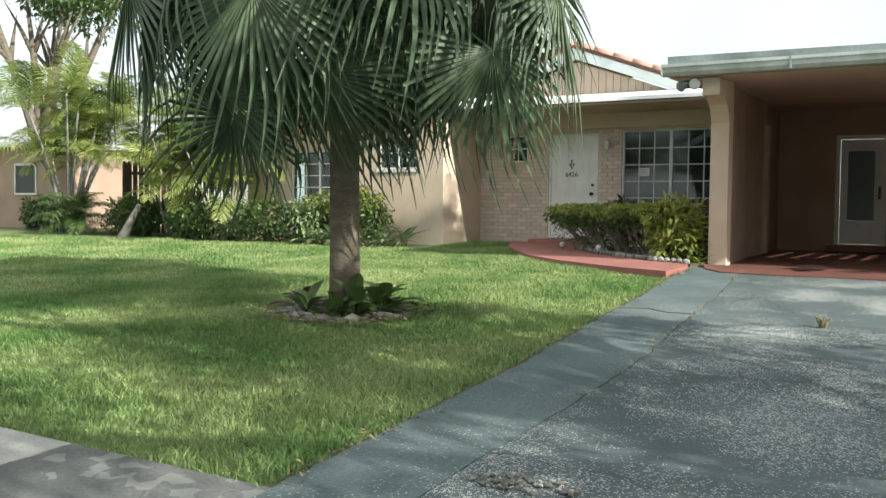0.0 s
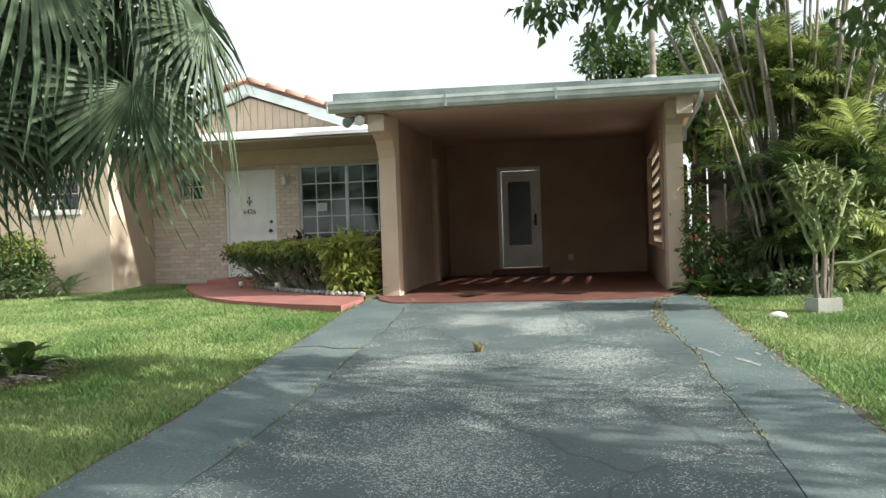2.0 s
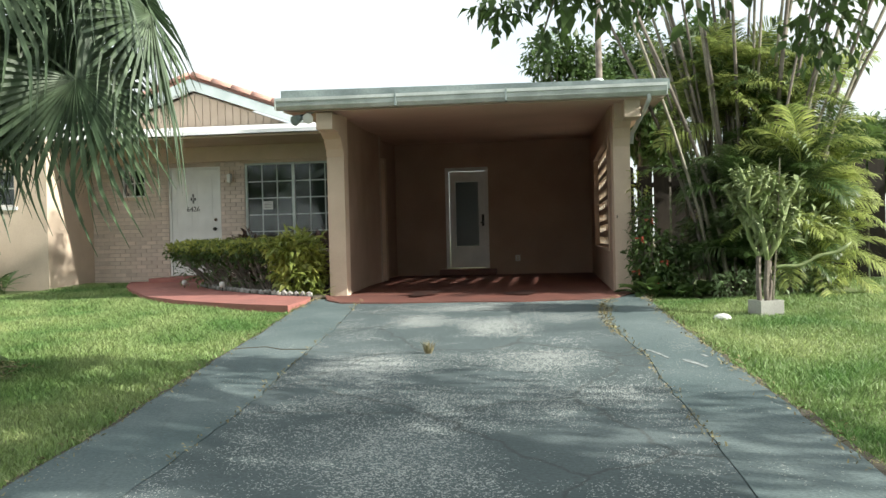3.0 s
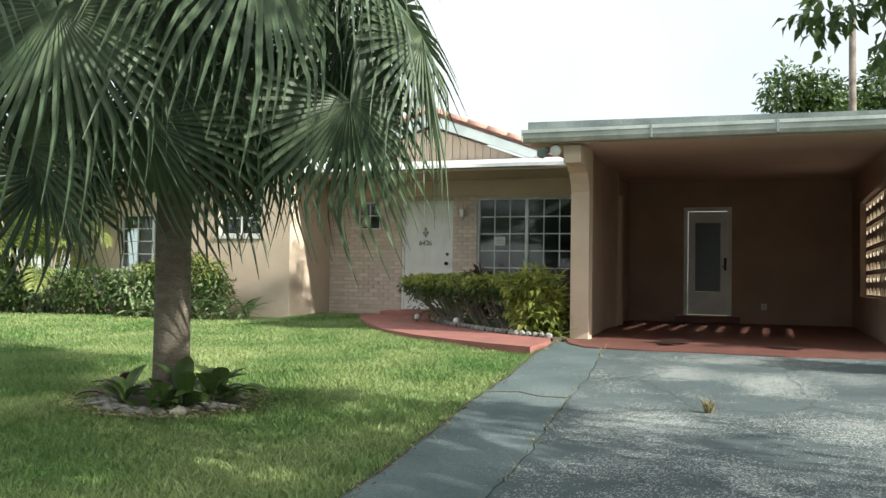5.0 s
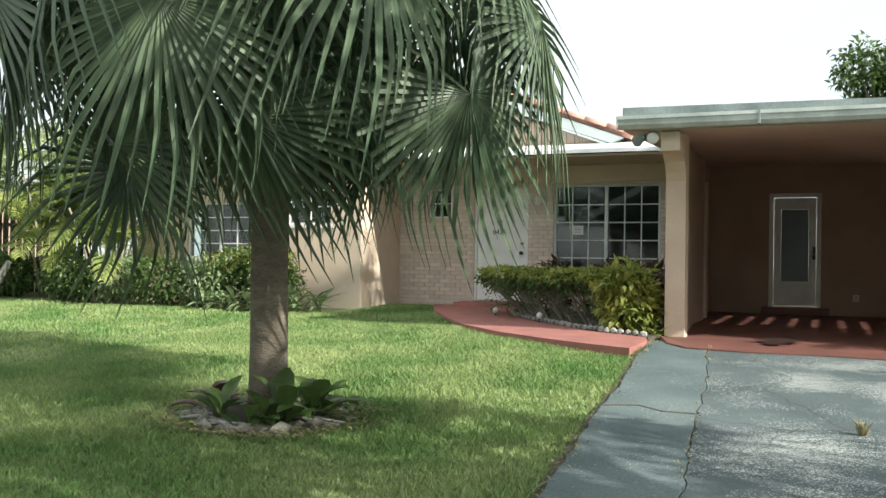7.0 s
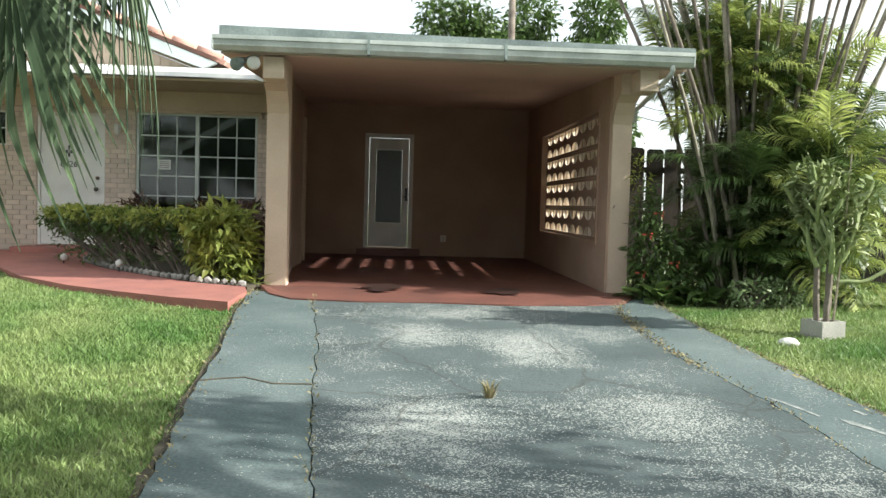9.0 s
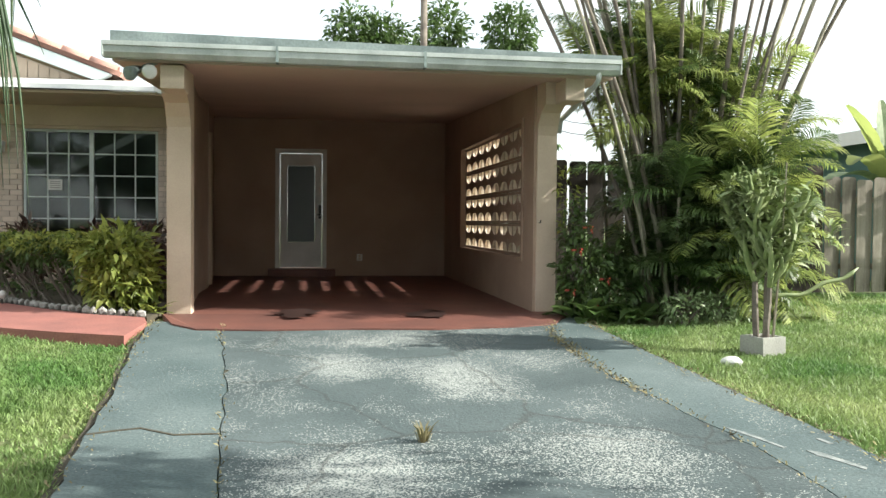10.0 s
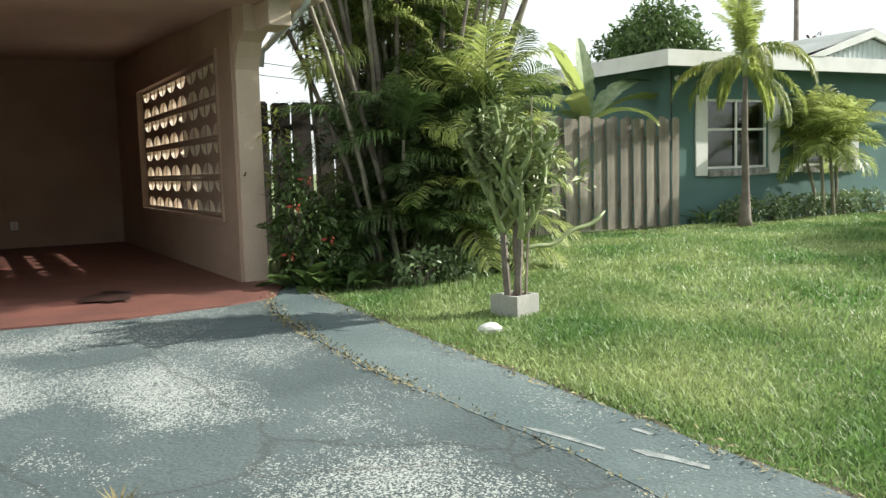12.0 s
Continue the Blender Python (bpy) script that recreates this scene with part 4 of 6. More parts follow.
for i, count in enumerate((7, 10, 12, 13, 12, 7)):
    for k in range(count):
        me = kinds[3 * i + k % 3][1]
        az = (k + rnd.uniform(-0.3, 0.3)) * 360 / count + i * 23
        m = pose(0, 0, CROWN - 0.1 * i + rnd.uniform(-0.06, 0.06), rnd.uniform(-38, 38), rnd.uniform(-14, 14), az) @ Matrix.Scale(rnd.uniform(0.92, 1.2), 4)
        put("leaf", me, PALM_LEAF, palm, m)
dry = fan_leaf("dry_fan_leaf", 77, 0.8, 0.8, -45, 26, 1.4)
for k in range(9):
    put("dry_leaf", dry, PALM_DRY, palm, pose(0, 0, CROWN - 0.5, 0, 14, k * 40 + rnd.uniform(-14, 14)), "brown dried fan leaf")

# bed at its foot
bed = thing("tree_ring", "ring of grey stones round the palm's foot", "garden edging", at=(PX, PY, ground_z(PX, PY)))
for k in range(24):
    a = math.tau * k / 24 + rnd.uniform(-0.05, 0.05)
    r = 0.5 + rnd.uniform(-0.05, 0.05)
    bm = bmesh.new()
    bmesh.ops.create_icosphere(bm, subdivisions=1, radius=1, matrix=Matrix.Diagonal((rnd.uniform(0.07, 0.1), rnd.uniform(0.05, 0.07), rnd.uniform(0.05, 0.075), 1)))
    for v_ in bm.verts:
        v_.co *= rnd.uniform(0.85, 1.15)
    o = part("stone", bm, STONE_DARK, bed)
    o.matrix_basis = pose(r * math.cos(a), r * math.sin(a), slope(PY + r * math.sin(a)) - slope(PY) + 0.015, rnd.uniform(-12, 12), 0, math.degrees(a) + 90)
part("bed_soil", prism(bmesh.new(), [(0.49 * math.cos(math.tau * k / 24), 0.49 * math.sin(math.tau * k / 24)) for k in range(24)], -0.08, lambda x, y: 0.02 + 0.045 * y), EARTH, bed)
for k in range(9):
    a = rnd.uniform(-2.6, 0.6)
    x, y = 0.45 * math.cos(a), 0.45 * math.sin(a)
    bm = tube(bmesh.new(), [(x - 0.3, y, 0.03 + 0.045 * y), (x - 0.1, y + rnd.uniform(-0.05, 0.05), 0.06 + 0.045 * y), (x + 0.25, y + rnd.uniform(-0.1, 0.1), 0.03 + 0.045 * y)], [0.006, 0.012, 0.008], 5)
    part("fallen_stem", bm, STONE, bed, "pale dried stem")


def paddle_plant(label, x, y, n, size, seed, mat=LEAF, category="plant", name="broadleaf_plant", spread=0.12, upright=0.8, aspect=0.42):
    """A clump of broad pointed leaves from one foot."""
    r = random.Random(seed)
    t = thing(name, label, category, at=(x, y, ground_z(x, y)))
    for k in range(n):
        az, el = r.uniform(0, math.tau), radians(r.uniform(25, 80) * upright + 8)
        L = size * r.uniform(0.65, 1.1)
        W = L * aspect * 0.5
        vs, fs = [], []
        p = Vector((r.uniform(-spread, spread), r.uniform(-spread, spread), 0))
        for i in range(7):
            s = i / 6
            w = (0.06 if s < 0.3 else math.sin(math.pi * min(1, (s - 0.25) / 0.77)) ** 0.8) * W + 0.003
            d = Vector((math.cos(az) * math.cos(el), math.sin(az) * math.cos(el), math.sin(el)))
            sd = Vector((-math.sin(az), math.cos(az), 0))
            upv = sd.cross(d) * -1
            vs.extend((p - sd * w + upv * w * 0.3, p, p + sd * w + upv * w * 0.3))
            p = p + d * L / 6
            el -= radians(r.uniform(8, 16))
        for i in range(6):
            b = 3 * i
            fs.extend(((b, b + 1, b + 4, b + 3), (b + 1, b + 2, b + 5, b + 4)))
        put("leaf", arrays("paddle_leaf", vs, fs), mat, t, Matrix())
    return t


for k, (dx, dy, n, s, mt) in enumerate(((0.28, -0.22, 12, 0.42, LEAF), (0.42, -0.08, 12, 0.42, LEAF), (0.12, -0.3, 10, 0.36, LEAF), (-0.25, -0.25, 8, 0.36, LEAF), (-0.4, -0.05, 7, 0.34, LEAF_RED), (0.35, 0.15, 10, 0.4, LEAF))):
    paddle_plant("low dark leafy plant in the stone ring under the palm", PX + dx, PY + dy, n, s, 100 + k, mt, name="bedding_plant", upright=1.05, spread=0.06, aspect=0.34)


def shrub(name, label, at, blobs, count, size, mat, seed, stems=8, category="shrub", aspect=0.42, hang=0.2, stem_mat=BARK_GREY, shell=0.45, extra=()):
    """A shrub: bent stems from the ground under a lumpy mass of leaves."""
    r = random.Random(seed)
    t = thing(name, label, category, at=at)
    for k in range(stems):
        b = blobs[k % len(blobs)]
        top = Vector((b[0] + r.uniform(-0.6, 0.6) * b[3], b[1] + r.uniform(-0.6, 0.6) * b[4], b[2] + r.uniform(-0.2, 0.5) * b[5]))
        foot = Vector((b[0] * 0.75 + r.uniform(-0.3, 0.3) * b[3], b[1] * 0.75 + r.uniform(-0.3, 0.3) * b[4], -0.03))
        mid = foot.lerp(top, 0.5) + Vector((r.uniform(-0.05, 0.05), r.uniform(-0.05, 0.05), 0))
        part("stem", tube(bmesh.new(), [foot, mid, top], [0.014, 0.01, 0.004], 5), stem_mat, t)
    part("foliage", leaf_cloud(name + "_leaves", blobs, count, size, seed, aspect, hang, shell), mat, t)
    for (nm, mt, bl, ct, sz, lb) in extra:
        part(nm, leaf_cloud(name + "_" + nm, bl, ct, sz, seed + 7, aspect, hang, shell), mt, t, lb)
    return t


# hedge in the bed before the big window
HB = [(-3.05, 1.75), (-2.6, 1.25), (-2.1, 0.9), (-1.6, 0.62), (-1.1, 0.42)]
hedge = shrub("hedge", "clipped yellow green hedge with bare lower stems in the porch bed", (0, 0, 0.02),
              [(x, y, 0.6, 0.34, 0.3, 0.17) for x, y in HB], 3400, 0.07, LEAF, 201, stems=90, hang=0.0,
              extra=(("lower_leaves", LEAF, [(x, y, 0.3, 0.3, 0.26, 0.2) for x, y in HB], 500, 0.06, "sparse lower leaves"), ("new_growth", LEAF_YELLOW, [(x, y - 0.03, 0.70, 0.34, 0.28, 0.09) for x, y in HB], 3400, 0.07, "bright yellow green new leaves"),))
croton = shrub("croton", "bushy croton with bright yellow green leaves in the porch bed", (-0.78, 0.15, 0.0),
               [(0, 0, 0.6, 0.4, 0.36, 0.3), (0.1, -0.05, 0.3, 0.36, 0.32, 0.24)], 2000, 0.13, LEAF_YELLOW, 203, stems=9, aspect=0.36)
for k, (x, y, z) in enumerate(((-0.85, 2.2, 0.55), (-0.95, 2.75, 0.6), (-0.72, 1.3, 0.5), (-1.5, 2.9, 0.62), (-2.5, 3.0, 0.6))):
    shrub("red_croton", "dark red leaved croton under the porch window", (x, y, 0.04), [(0, 0, z, 0.26, 0.26, 0.3), (0, 0, 0.3, 0.22, 0.22, 0.2)], 420, 0.16, LEAF_RED, 220 + k, stems=5, aspect=0.3)
paddle_plant("spiky green plant behind the hedge", -2.75, 2.3, 22, 0.8, 231, LEAF, aspect=0.12, name="spiky_plant")
paddle_plant("spiky green plant behind the hedge", -1.5, 1.7, 18, 0.75, 232, LEAF, aspect=0.12, name="spiky_plant")
paddle_plant("low grassy plant beside the carport column", -0.42, -0.1, 26, 0.26, 233, LEAF_YELLOW, aspect=0.12, name="grassy_plant")
edging = thing("bed_edging", "row of small pale stones edging the porch bed", "garden edging")
pts = PATH_IN[::-1]
for (x0, y0), (x1, y1) in zip(pts, pts[1:]):
    d = math.hypot(x1 - x0, y1 - y0)
    for k in range(int(d / 0.11)):
        f = (k + 0.5) * 0.11 / d
        bm = bmesh.new()
        bmesh.ops.create_icosphere(bm, subdivisions=1, radius=0.055)
        for v_ in bm.verts:
            v_.co = Vector((v_.co.x * rnd.uniform(0.8, 1.1), v_.co.y * 0.7, v_.co.z * rnd.uniform(0.7, 1.0)))
        o = part("stone", bm, STONE, edging)
        x, y = x0 + (x1 - x0) * f + 0.04, y0 + (y1 - y0) * f + 0.05
        o.matrix_basis = pose(x, y, ground_z(x, y) * 0.6 + 0.07, 0, 0, rnd.uniform(0, 180))
part("bed_ground", prism(bmesh.new(), [(x + 0.02, y + 0.02) for x, y in PATH_IN] + [(-0.26, 3.6), (-0.26, 0.0)], -0.1, lambda x, y: max(0.0, ground_z(x, y)) * 0.5 + 0.03), EARTH, kind="structure")
for k, (x, y) in enumerate(((-3.02, 1.5), (-2.05, 0.62))):
    lt = thing("garden_light", "small white globe garden light on a short stake", "garden light", at=(x, y, 0.03))
    part("stake", tube(bmesh.new(), [(0, 0, -0.03), (0, 0, 0.1)], 0.008, 6), BLACK, lt)
    bm = bmesh.new()
    bmesh.ops.create_uvsphere(bm, u_segments=12, v_segments=8, radius=0.045, matrix=Matrix.Translation((0, 0, 0.13)))
    part("globe", bm, PAPER, lt, smooth=True)

# shrubs before the wing
shrub("shrub", "bushy bright green shrub against the peach wall", (-7.3, 1.55, 0.04), [(0, 0, 0.65, 0.62, 0.36, 0.4), (-0.7, 0, 0.55, 0.5, 0.35, 0.4), (0.35, 0.1, 0.45, 0.35, 0.3, 0.3)], 3600, 0.09, LEAF, 241, stems=16,
      extra=(("new_growth", LEAF_YELLOW, [(0, 0, 0.85, 0.6, 0.34, 0.25), (-0.7, 0, 0.75, 0.45, 0.33, 0.24)], 1500, 0.08, "bright fresh leaves"),))
for k in range(9):
    paddle_plant("variegated strap leaved plant at the wall's foot", -7.9 + k * 0.235 + rnd.uniform(-0.05, 0.05), 1.05 + rnd.uniform(-0.12, 0.12), 16, 0.62, 250 + k, LEAF_PALE, aspect=0.13, name="strap_plant")
for k, x in enumerate((-9.2, -10.3, -11.2, -8.5)):
    shrub("shrub", "dark green mixed shrub before the wing window", (x, 1.2 + 0.2 * (k % 2), 0.04), [(0, 0, 0.45, 0.62, 0.4, 0.42)], 1700, 0.1, (LEAF, LEAF_PALE)[k % 2], 270 + k, stems=8)


def feather_clump(name, label, at, canes, frond_meshes, per, mat, seed, height, lean, cane_r=0.022, mixed=None, low=0.25, cane_mat=CANE, category="palm", scale=1.0, dirs=None):
    """A many-stemmed feather palm: leaning canes, each with a head of fronds."""
    r = random.Random(seed)
    t = thing(name, label, category, at=at)
    for k in range(canes):
        az = r.uniform(0, 360) if dirs is None else r.uniform(*dirs)
        h = height * r.uniform(low, 1.0)
        ln = lean * r.uniform(0.3, 1.0)
        d = Vector((math.cos(radians(az)), math.sin(radians(az)), 0))
        foot = d * r.uniform(0.05, 0.3)
        pts = [foot + d * ln * h * (s ** 1.5) + Vector((0, 0, h * s - 0.03)) for s in (0, 0.25, 0.5, 0.75, 1.0)]
        part("cane", tube(bmesh.new(), pts, [cane_r * 1.2, cane_r, cane_r, cane_r * 0.9, cane_r * 0.7], 7), cane_mat, t, smooth=True)
        for j in range(per):
            me = frond_meshes[r.randrange(len(frond_meshes))]
            s = scale * r.uniform(0.75, 1.1)
            put("frond", me, mixed if mixed and r.random() < 0.3 else mat, t, Matrix.Translation(pts[-1]) @ pose(0, 0, 0, r.uniform(-30, 30), r.uniform(-45, 22), j * 360 / per + r.uniform(-25, 25)) @ Matrix.Scale(s, 4))
    return t


F_ARECA = [feather_frond("areca_frond", 300 + k, 1.35, 0.50, 34, lf, 78, 0.42, 0.0115, wide=0.8) for k, lf in enumerate((75, 60, 45, 20))]
F_DARK = [feather_frond("dark_frond", 320 + k, 1.2, 0.46, 32, lf, 80, 0.45, 0.0115, wide=0.8) for k, lf in enumerate((80, 55, 30))]
F_FOX = [feather_frond("plumy_frond", 340 + k, L, 0.3, 66, lf, bd, hg, 0.011, wide=wd, bare=0.12) for k, (L, lf, bd, hg, wd) in enumerate(((1.15, 84, 60, 0.4, 1.0), (1.35, 20, 108, 1.6, 0.5), (1.25, -15, 72, 1.6, 0.5)))]
F_TOP = [feather_frond("top_frond", 360 + k, 1.5, 0.4, 26, lf, 110, 0.5, 0.013) for k, lf in enumerate((65, 40))]

# big clump beside the carport: dense low part, then tall bare canes above
# Frond colours imitate light: dark on the shaded left, bright on the sunlit right.
for k, (x, y, n, h, ln, mt, mx) in enumerate((
        (5.2, -0.2, 14, 1.4, 0.3, "D", None), (5.75, -0.25, 15, 1.9, 0.25, "D", "L"), (5.95, -0.15, 16, 1.7, 0.25, "L", "D"),
        (5.45, 0.6, 17, 3.0, 0.2, "D", "L"), (5.85, 0.7, 20, 3.0, 0.2, "L", None), (6.1, 0.2, 13, 1.6, 0.28, "L", None))):
    feather_clump("areca_palm", "dense clumping feather palm beside the carport, sun and shade put into its greens", (x, y, ground_z(x, y)), n, F_DARK if mt == "D" else F_ARECA, 9,
                  (FROND_DARK, FROND_DARK, FROND, FROND_DARK, FROND, FROND)[k], 400 + k, h, ln, mixed=(LEAF, LEAF, LEAF, FROND, LEAF, LEAF)[k], low=0.05, scale=0.66 if mt == "D" else 0.72)
feather_clump("areca_palm", "dense clumping feather palm beside the carport, sun and shade put into its greens", (5.0, 0.75, 0), 12, F_ARECA, 9, FROND, 431, 2.9, 0.14, mixed=FROND_DARK, low=0.75, scale=0.72)
tall = thing("tall_cane_palm", "tall bare leaning palm canes with small feathery heads above the clump", "palm", at=(5.2, 0.1, 0.0))
r9 = random.Random(77)
for k in range(34):
    u = k / 33
    top_x = -2.2 + 5.0 * u + r9.uniform(-0.15, 0.15)
    hh = r9.uniform(4.6, 5.8)
    fx = -0.25 + 0.9 * u + r9.uniform(-0.15, 0.15)
    ty = r9.uniform(-0.7, 0.9)
    fy = r9.uniform(-0.6, 0.3)
    pts = [Vector((fx, fy, -0.03))]
    for s in (0.2, 0.4, 0.6, 0.8, 1.0):
        pts.append(Vector((fx + (top_x - fx) * s ** 1.35, fy + (ty - fy) * s, hh * s)))
    rad = r9.uniform(0.018, 0.030)
    part("cane", tube(bmesh.new(), pts, [rad * 1.2, rad, rad, rad * 0.95, rad * 0.9, rad * 0.7], 7), CANE if k % 2 else BARK_GREY, tall, smooth=True)
    for j in range(5):
        put("frond", F_TOP[j % 2], FROND if k % 2 else LEAF, tall, Matrix.Translation(pts[-1]) @ pose(0, 0, 0, 0, r9.uniform(-20, 15), j * 72 + r9.uniform(-20, 20)) @ Matrix.Scale(r9.uniform(0.6, 0.85), 4))

PETAL = material("red petals", (0.32, 0.03, 0.02), (0.28, 0.07, 0.02), 0.6)
# flowering shrub and low plants by the column
shrub("flowering_shrub", "dark green shrub with a few red flowers beside the carport column", (4.12, -0.42, -0.02),
      [(-0.05, 0, 0.5, 0.28, 0.28, 0.4), (0.1, 0, 0.22, 0.38, 0.32, 0.22), (-0.1, 0.1, 0.95, 0.15, 0.15, 0.28), (0.25, 0.15, 0.5, 0.22, 0.25, 0.25)], 2200, 0.085, LEAF, 501, stems=12,
      extra=tuple(("flower", PETAL, [(fx, fy, fz, 0.05, 0.03, 0.04)], 9, 0.045, "red flower") for fx, fy, fz in ((-0.18, -0.3, 0.72), (-0.22, -0.22, 0.3), (0.12, -0.3, 0.42), (0.0, -0.3, 0.14), (-0.05, -0.25, 0.95))))
shrub("creeper_tip", "thin climbing shoots at the column's edge", (3.98, -0.15, -0.02), [(0, 0, 1.3, 0.12, 0.1, 0.4)], 120, 0.07, LEAF_YELLOW, 503, stems=5)
for k, (x, y) in enumerate(((4.15, -0.85), (4.4, -0.8), (4.6, -0.75), (4.0, -0.75), (4.75, -0.6))):
    paddle_plant("low broad leaved plant by the driveway's end", x, y, 9, 0.36, 510 + k, LEAF, name="low_plant")
for k, (x, y) in enumerate(((5.0, -0.95), (5.35, -0.95), (5.7, -0.8), (6.1, -0.6))):
    shrub("low_shrub", "low pale leaved shrub under the palms", (x, y, ground_z(x, y)), [(0, 0, 0.16, 0.26, 0.2, 0.16)], 260, 0.08, LEAF_PALE, 520 + k, stems=4)

# candelabra succulent in a square concrete block
cx, cy = 5.05, -2.42
pot = thing("concrete_planter", "square grey concrete block planter on the lawn", "planter", at=(cx, cy, ground_z(cx, cy)), turn=18)
part("block", boxes((-0.13, 0.13, -0.13, -0.10, -0.04, 0.14), (-0.13, 0.13, 0.10, 0.13, -0.04, 0.14), (-0.13, -0.10, -0.10, 0.10, -0.04, 0.14), (0.10, 0.13, -0.10, 0.10, -0.04, 0.14)), CONCRETE, pot)
part("soil", boxes((-0.099, 0.099, -0.099, 0.099, -0.03, 0.12)), EARTH, pot)
succ = thing("succulent_tree", "branching green candelabra succulent with upright fleshy arms", "succulent", at=(cx, cy, ground_z(cx, cy) + 0.115))
r5 = random.Random(5)
SUCC = material("succulent green", (0.20, 0.26, 0.11), (0.30, 0.345, 0.16), 0.5, 8, spread=0.2)


tuft_vs, tuft_fs = [], []


def arm(base, d, length, rad, depth):
    pts, q = [base], base
    for k in range(4):
        d = (d + Vector((r5.uniform(-0.15, 0.15), r5.uniform(-0.15, 0.15), 0.32))).normalized()
        q = q + d * length / 4
        pts.append(q)
    part("arm" if depth else "stem", tube(bmesh.new(), pts, [rad * 1.1, rad * 1.2, rad * 1.1, rad, rad * 0.4], 7), BARK_GREY if depth == 0 else SUCC, succ)
    if depth >= 2:
        vs, fs = tuft_vs, tuft_fs
        for k in range(8):
            a = r5.uniform(0, math.tau)
            o_ = Vector((math.cos(a), math.sin(a), r5.uniform(0.1, 0.9))).normalized()
            sd = o_.cross(Vector((0, 0, 1))).normalized()
            L = r5.uniform(0.08, 0.15)
            b0 = pts[2 + k % 3]
            b = len(vs)
            vs.extend((b0, b0 + o_ * L * 0.55 - sd * 0.026, b0 + o_ * L * 0.55 + sd * 0.026, b0 + o_ * L - Vector((0, 0, 0.015))))
            fs.extend(((b, b + 1, b + 2), (b + 1, b + 3, b + 2)))
    if depth < 3:
        for k in range((4, 4, 3)[depth]):
            a = r5.uniform(0, math.tau)
            nd = (Vector((math.cos(a), math.sin(a), 0)) * (0.75 if depth else 0.55) + Vector((0, 0, 0.5))).normalized()
            arm(pts[1 + (k + 2) % 4] if depth else pts[3 + k % 2], nd, length * r5.uniform(0.5, 0.75) if depth else 0.44, rad * 0.88, depth + 1)


part("foliage", leaf_cloud("succulent_leaves", [(0.05, 0, 1.0, 0.4, 0.34, 0.3), (-0.15, 0, 1.25, 0.28, 0.25, 0.22), (0.4, 0, 0.85, 0.3, 0.25, 0.2), (0.1, 0, 0.7, 0.25, 0.22, 0.16)], 260, 0.13, 77, 0.22, -0.2, 0.4), SUCC, succ)
for dx, dy, ln in ((-0.06, 0, 0.66), (0.04, 0.04, 0.72), (0.0, -0.06, 0.6)):
    arm(Vector((dx, dy, 0)), Vector((dx * 1.5, dy * 1.5, 1)).normalized(), ln, 0.024, 0)
part("fleshy_foliage", arrays("tuft_leaves", tuft_vs, tuft_fs), SUCC, succ, kind="stuff")
low = [Vector((0.06 + 0.8 * u / 12, -0.02, 0.35 + 0.25 * (u / 12) ** 1.6 + 0.018 * math.sin(u * 1.1))) for u in range(13)]
part("low_arm", tube(bmesh.new(), low, [0.016 + 0.004 * (u % 2) - 0.011 * (u == 12) for u in range(13)], 8), SUCC, succ, smooth=True)
cane = tube(bmesh.new(), [(0.06, -0.06, 0), (0.12, -0.06, 0.8), (0.16, -0.05, 1.5)], [0.012, 0.009, 0.006], 5)
part("stake", cane, CANE, succ)
rock = thing("rock", "small white rock lying on the lawn", "rock", at=(4.52, -2.93, ground_z(4.52, -2.93) + 0.03))
bm = bmesh.new()
bmesh.ops.create_icosphere(bm, subdivisions=2, radius=1, matrix=Matrix.Diagonal((0.09, 0.06, 0.045, 1)))
for v_ in bm.verts:
    v_.co *= 1 + 0.25 * noise.noise(v_.co * 14)
part("stone", bm, PAPER, rock)


# ---- fences ----
def fence(name, label, x0, x1, y, top, pitch, board_w, mat, seed, dog=True, lapped=False):
    r = random.Random(seed)
    f = thing(name, label, "fence", at=(x0, y, 0))
    L = x1 - x0
    for z in (0.35, top - 0.35):
        part("rail", boxes(((0, L, 0.096, 0.13, z, z + 0.08) if lapped else (0, L, 0.03, 0.07, z, z + 0.08))), mat, f)
    n = int(L / pitch)
    for k in range(int(L / 2.2) + 1):
        part("post", boxes((min(k * 2.2, L - 0.1), min(k * 2.2, L - 0.1) + 0.09, 0.131 if lapped else 0.071, 0.21, -0.05, top - 0.05)), mat, f)
    mes = {}
    for k in range(n + 1):
        v = r.randrange(5)
        if v not in mes:
            h = top + r.uniform(-0.03, 0.02)
            w, c = board_w, 0.03
            bm = bmesh.new()
            out = [(0, 0.02), (w, 0.02), (w, h - c), (w - c, h), (c, h), (0, h - c)] if dog else [(0, 0.02), (w, 0.02), (w, h), (0, h - 0.005)]
            mes[v] = xz_solid(bm, out, 0, 0.019)
        back = lapped and k % 2
        o = part("picket", mes[v], mat, f)
        mes[v] = o.data
        o.matrix_basis = pose(k * pitch, 0.075 if back else 0.008, 0, 0, r.uniform(-0.5, 0.5), 0)
    return f


fence("wooden_fence", "weathered dog-eared wooden picket fence beside the carport, shade put into its colour", 3.9, 8.2, 2.2, 1.84, 0.268, 0.235, FENCE_SHADED, 61)
fence("wooden_fence", "grey weathered wooden board fence reaching the teal house", 8.25, 11.05, 2.25, 1.66, 0.125, 0.135, FENCE_GREY, 62, lapped=True)
fence("wooden_fence", "weathered wooden fence behind the palms at the lawn's far end, in the shade-darkened colour", -15.6, -12.6, 3.0, 1.85, 0.2, 0.15, FENCE_SHADED, 63)

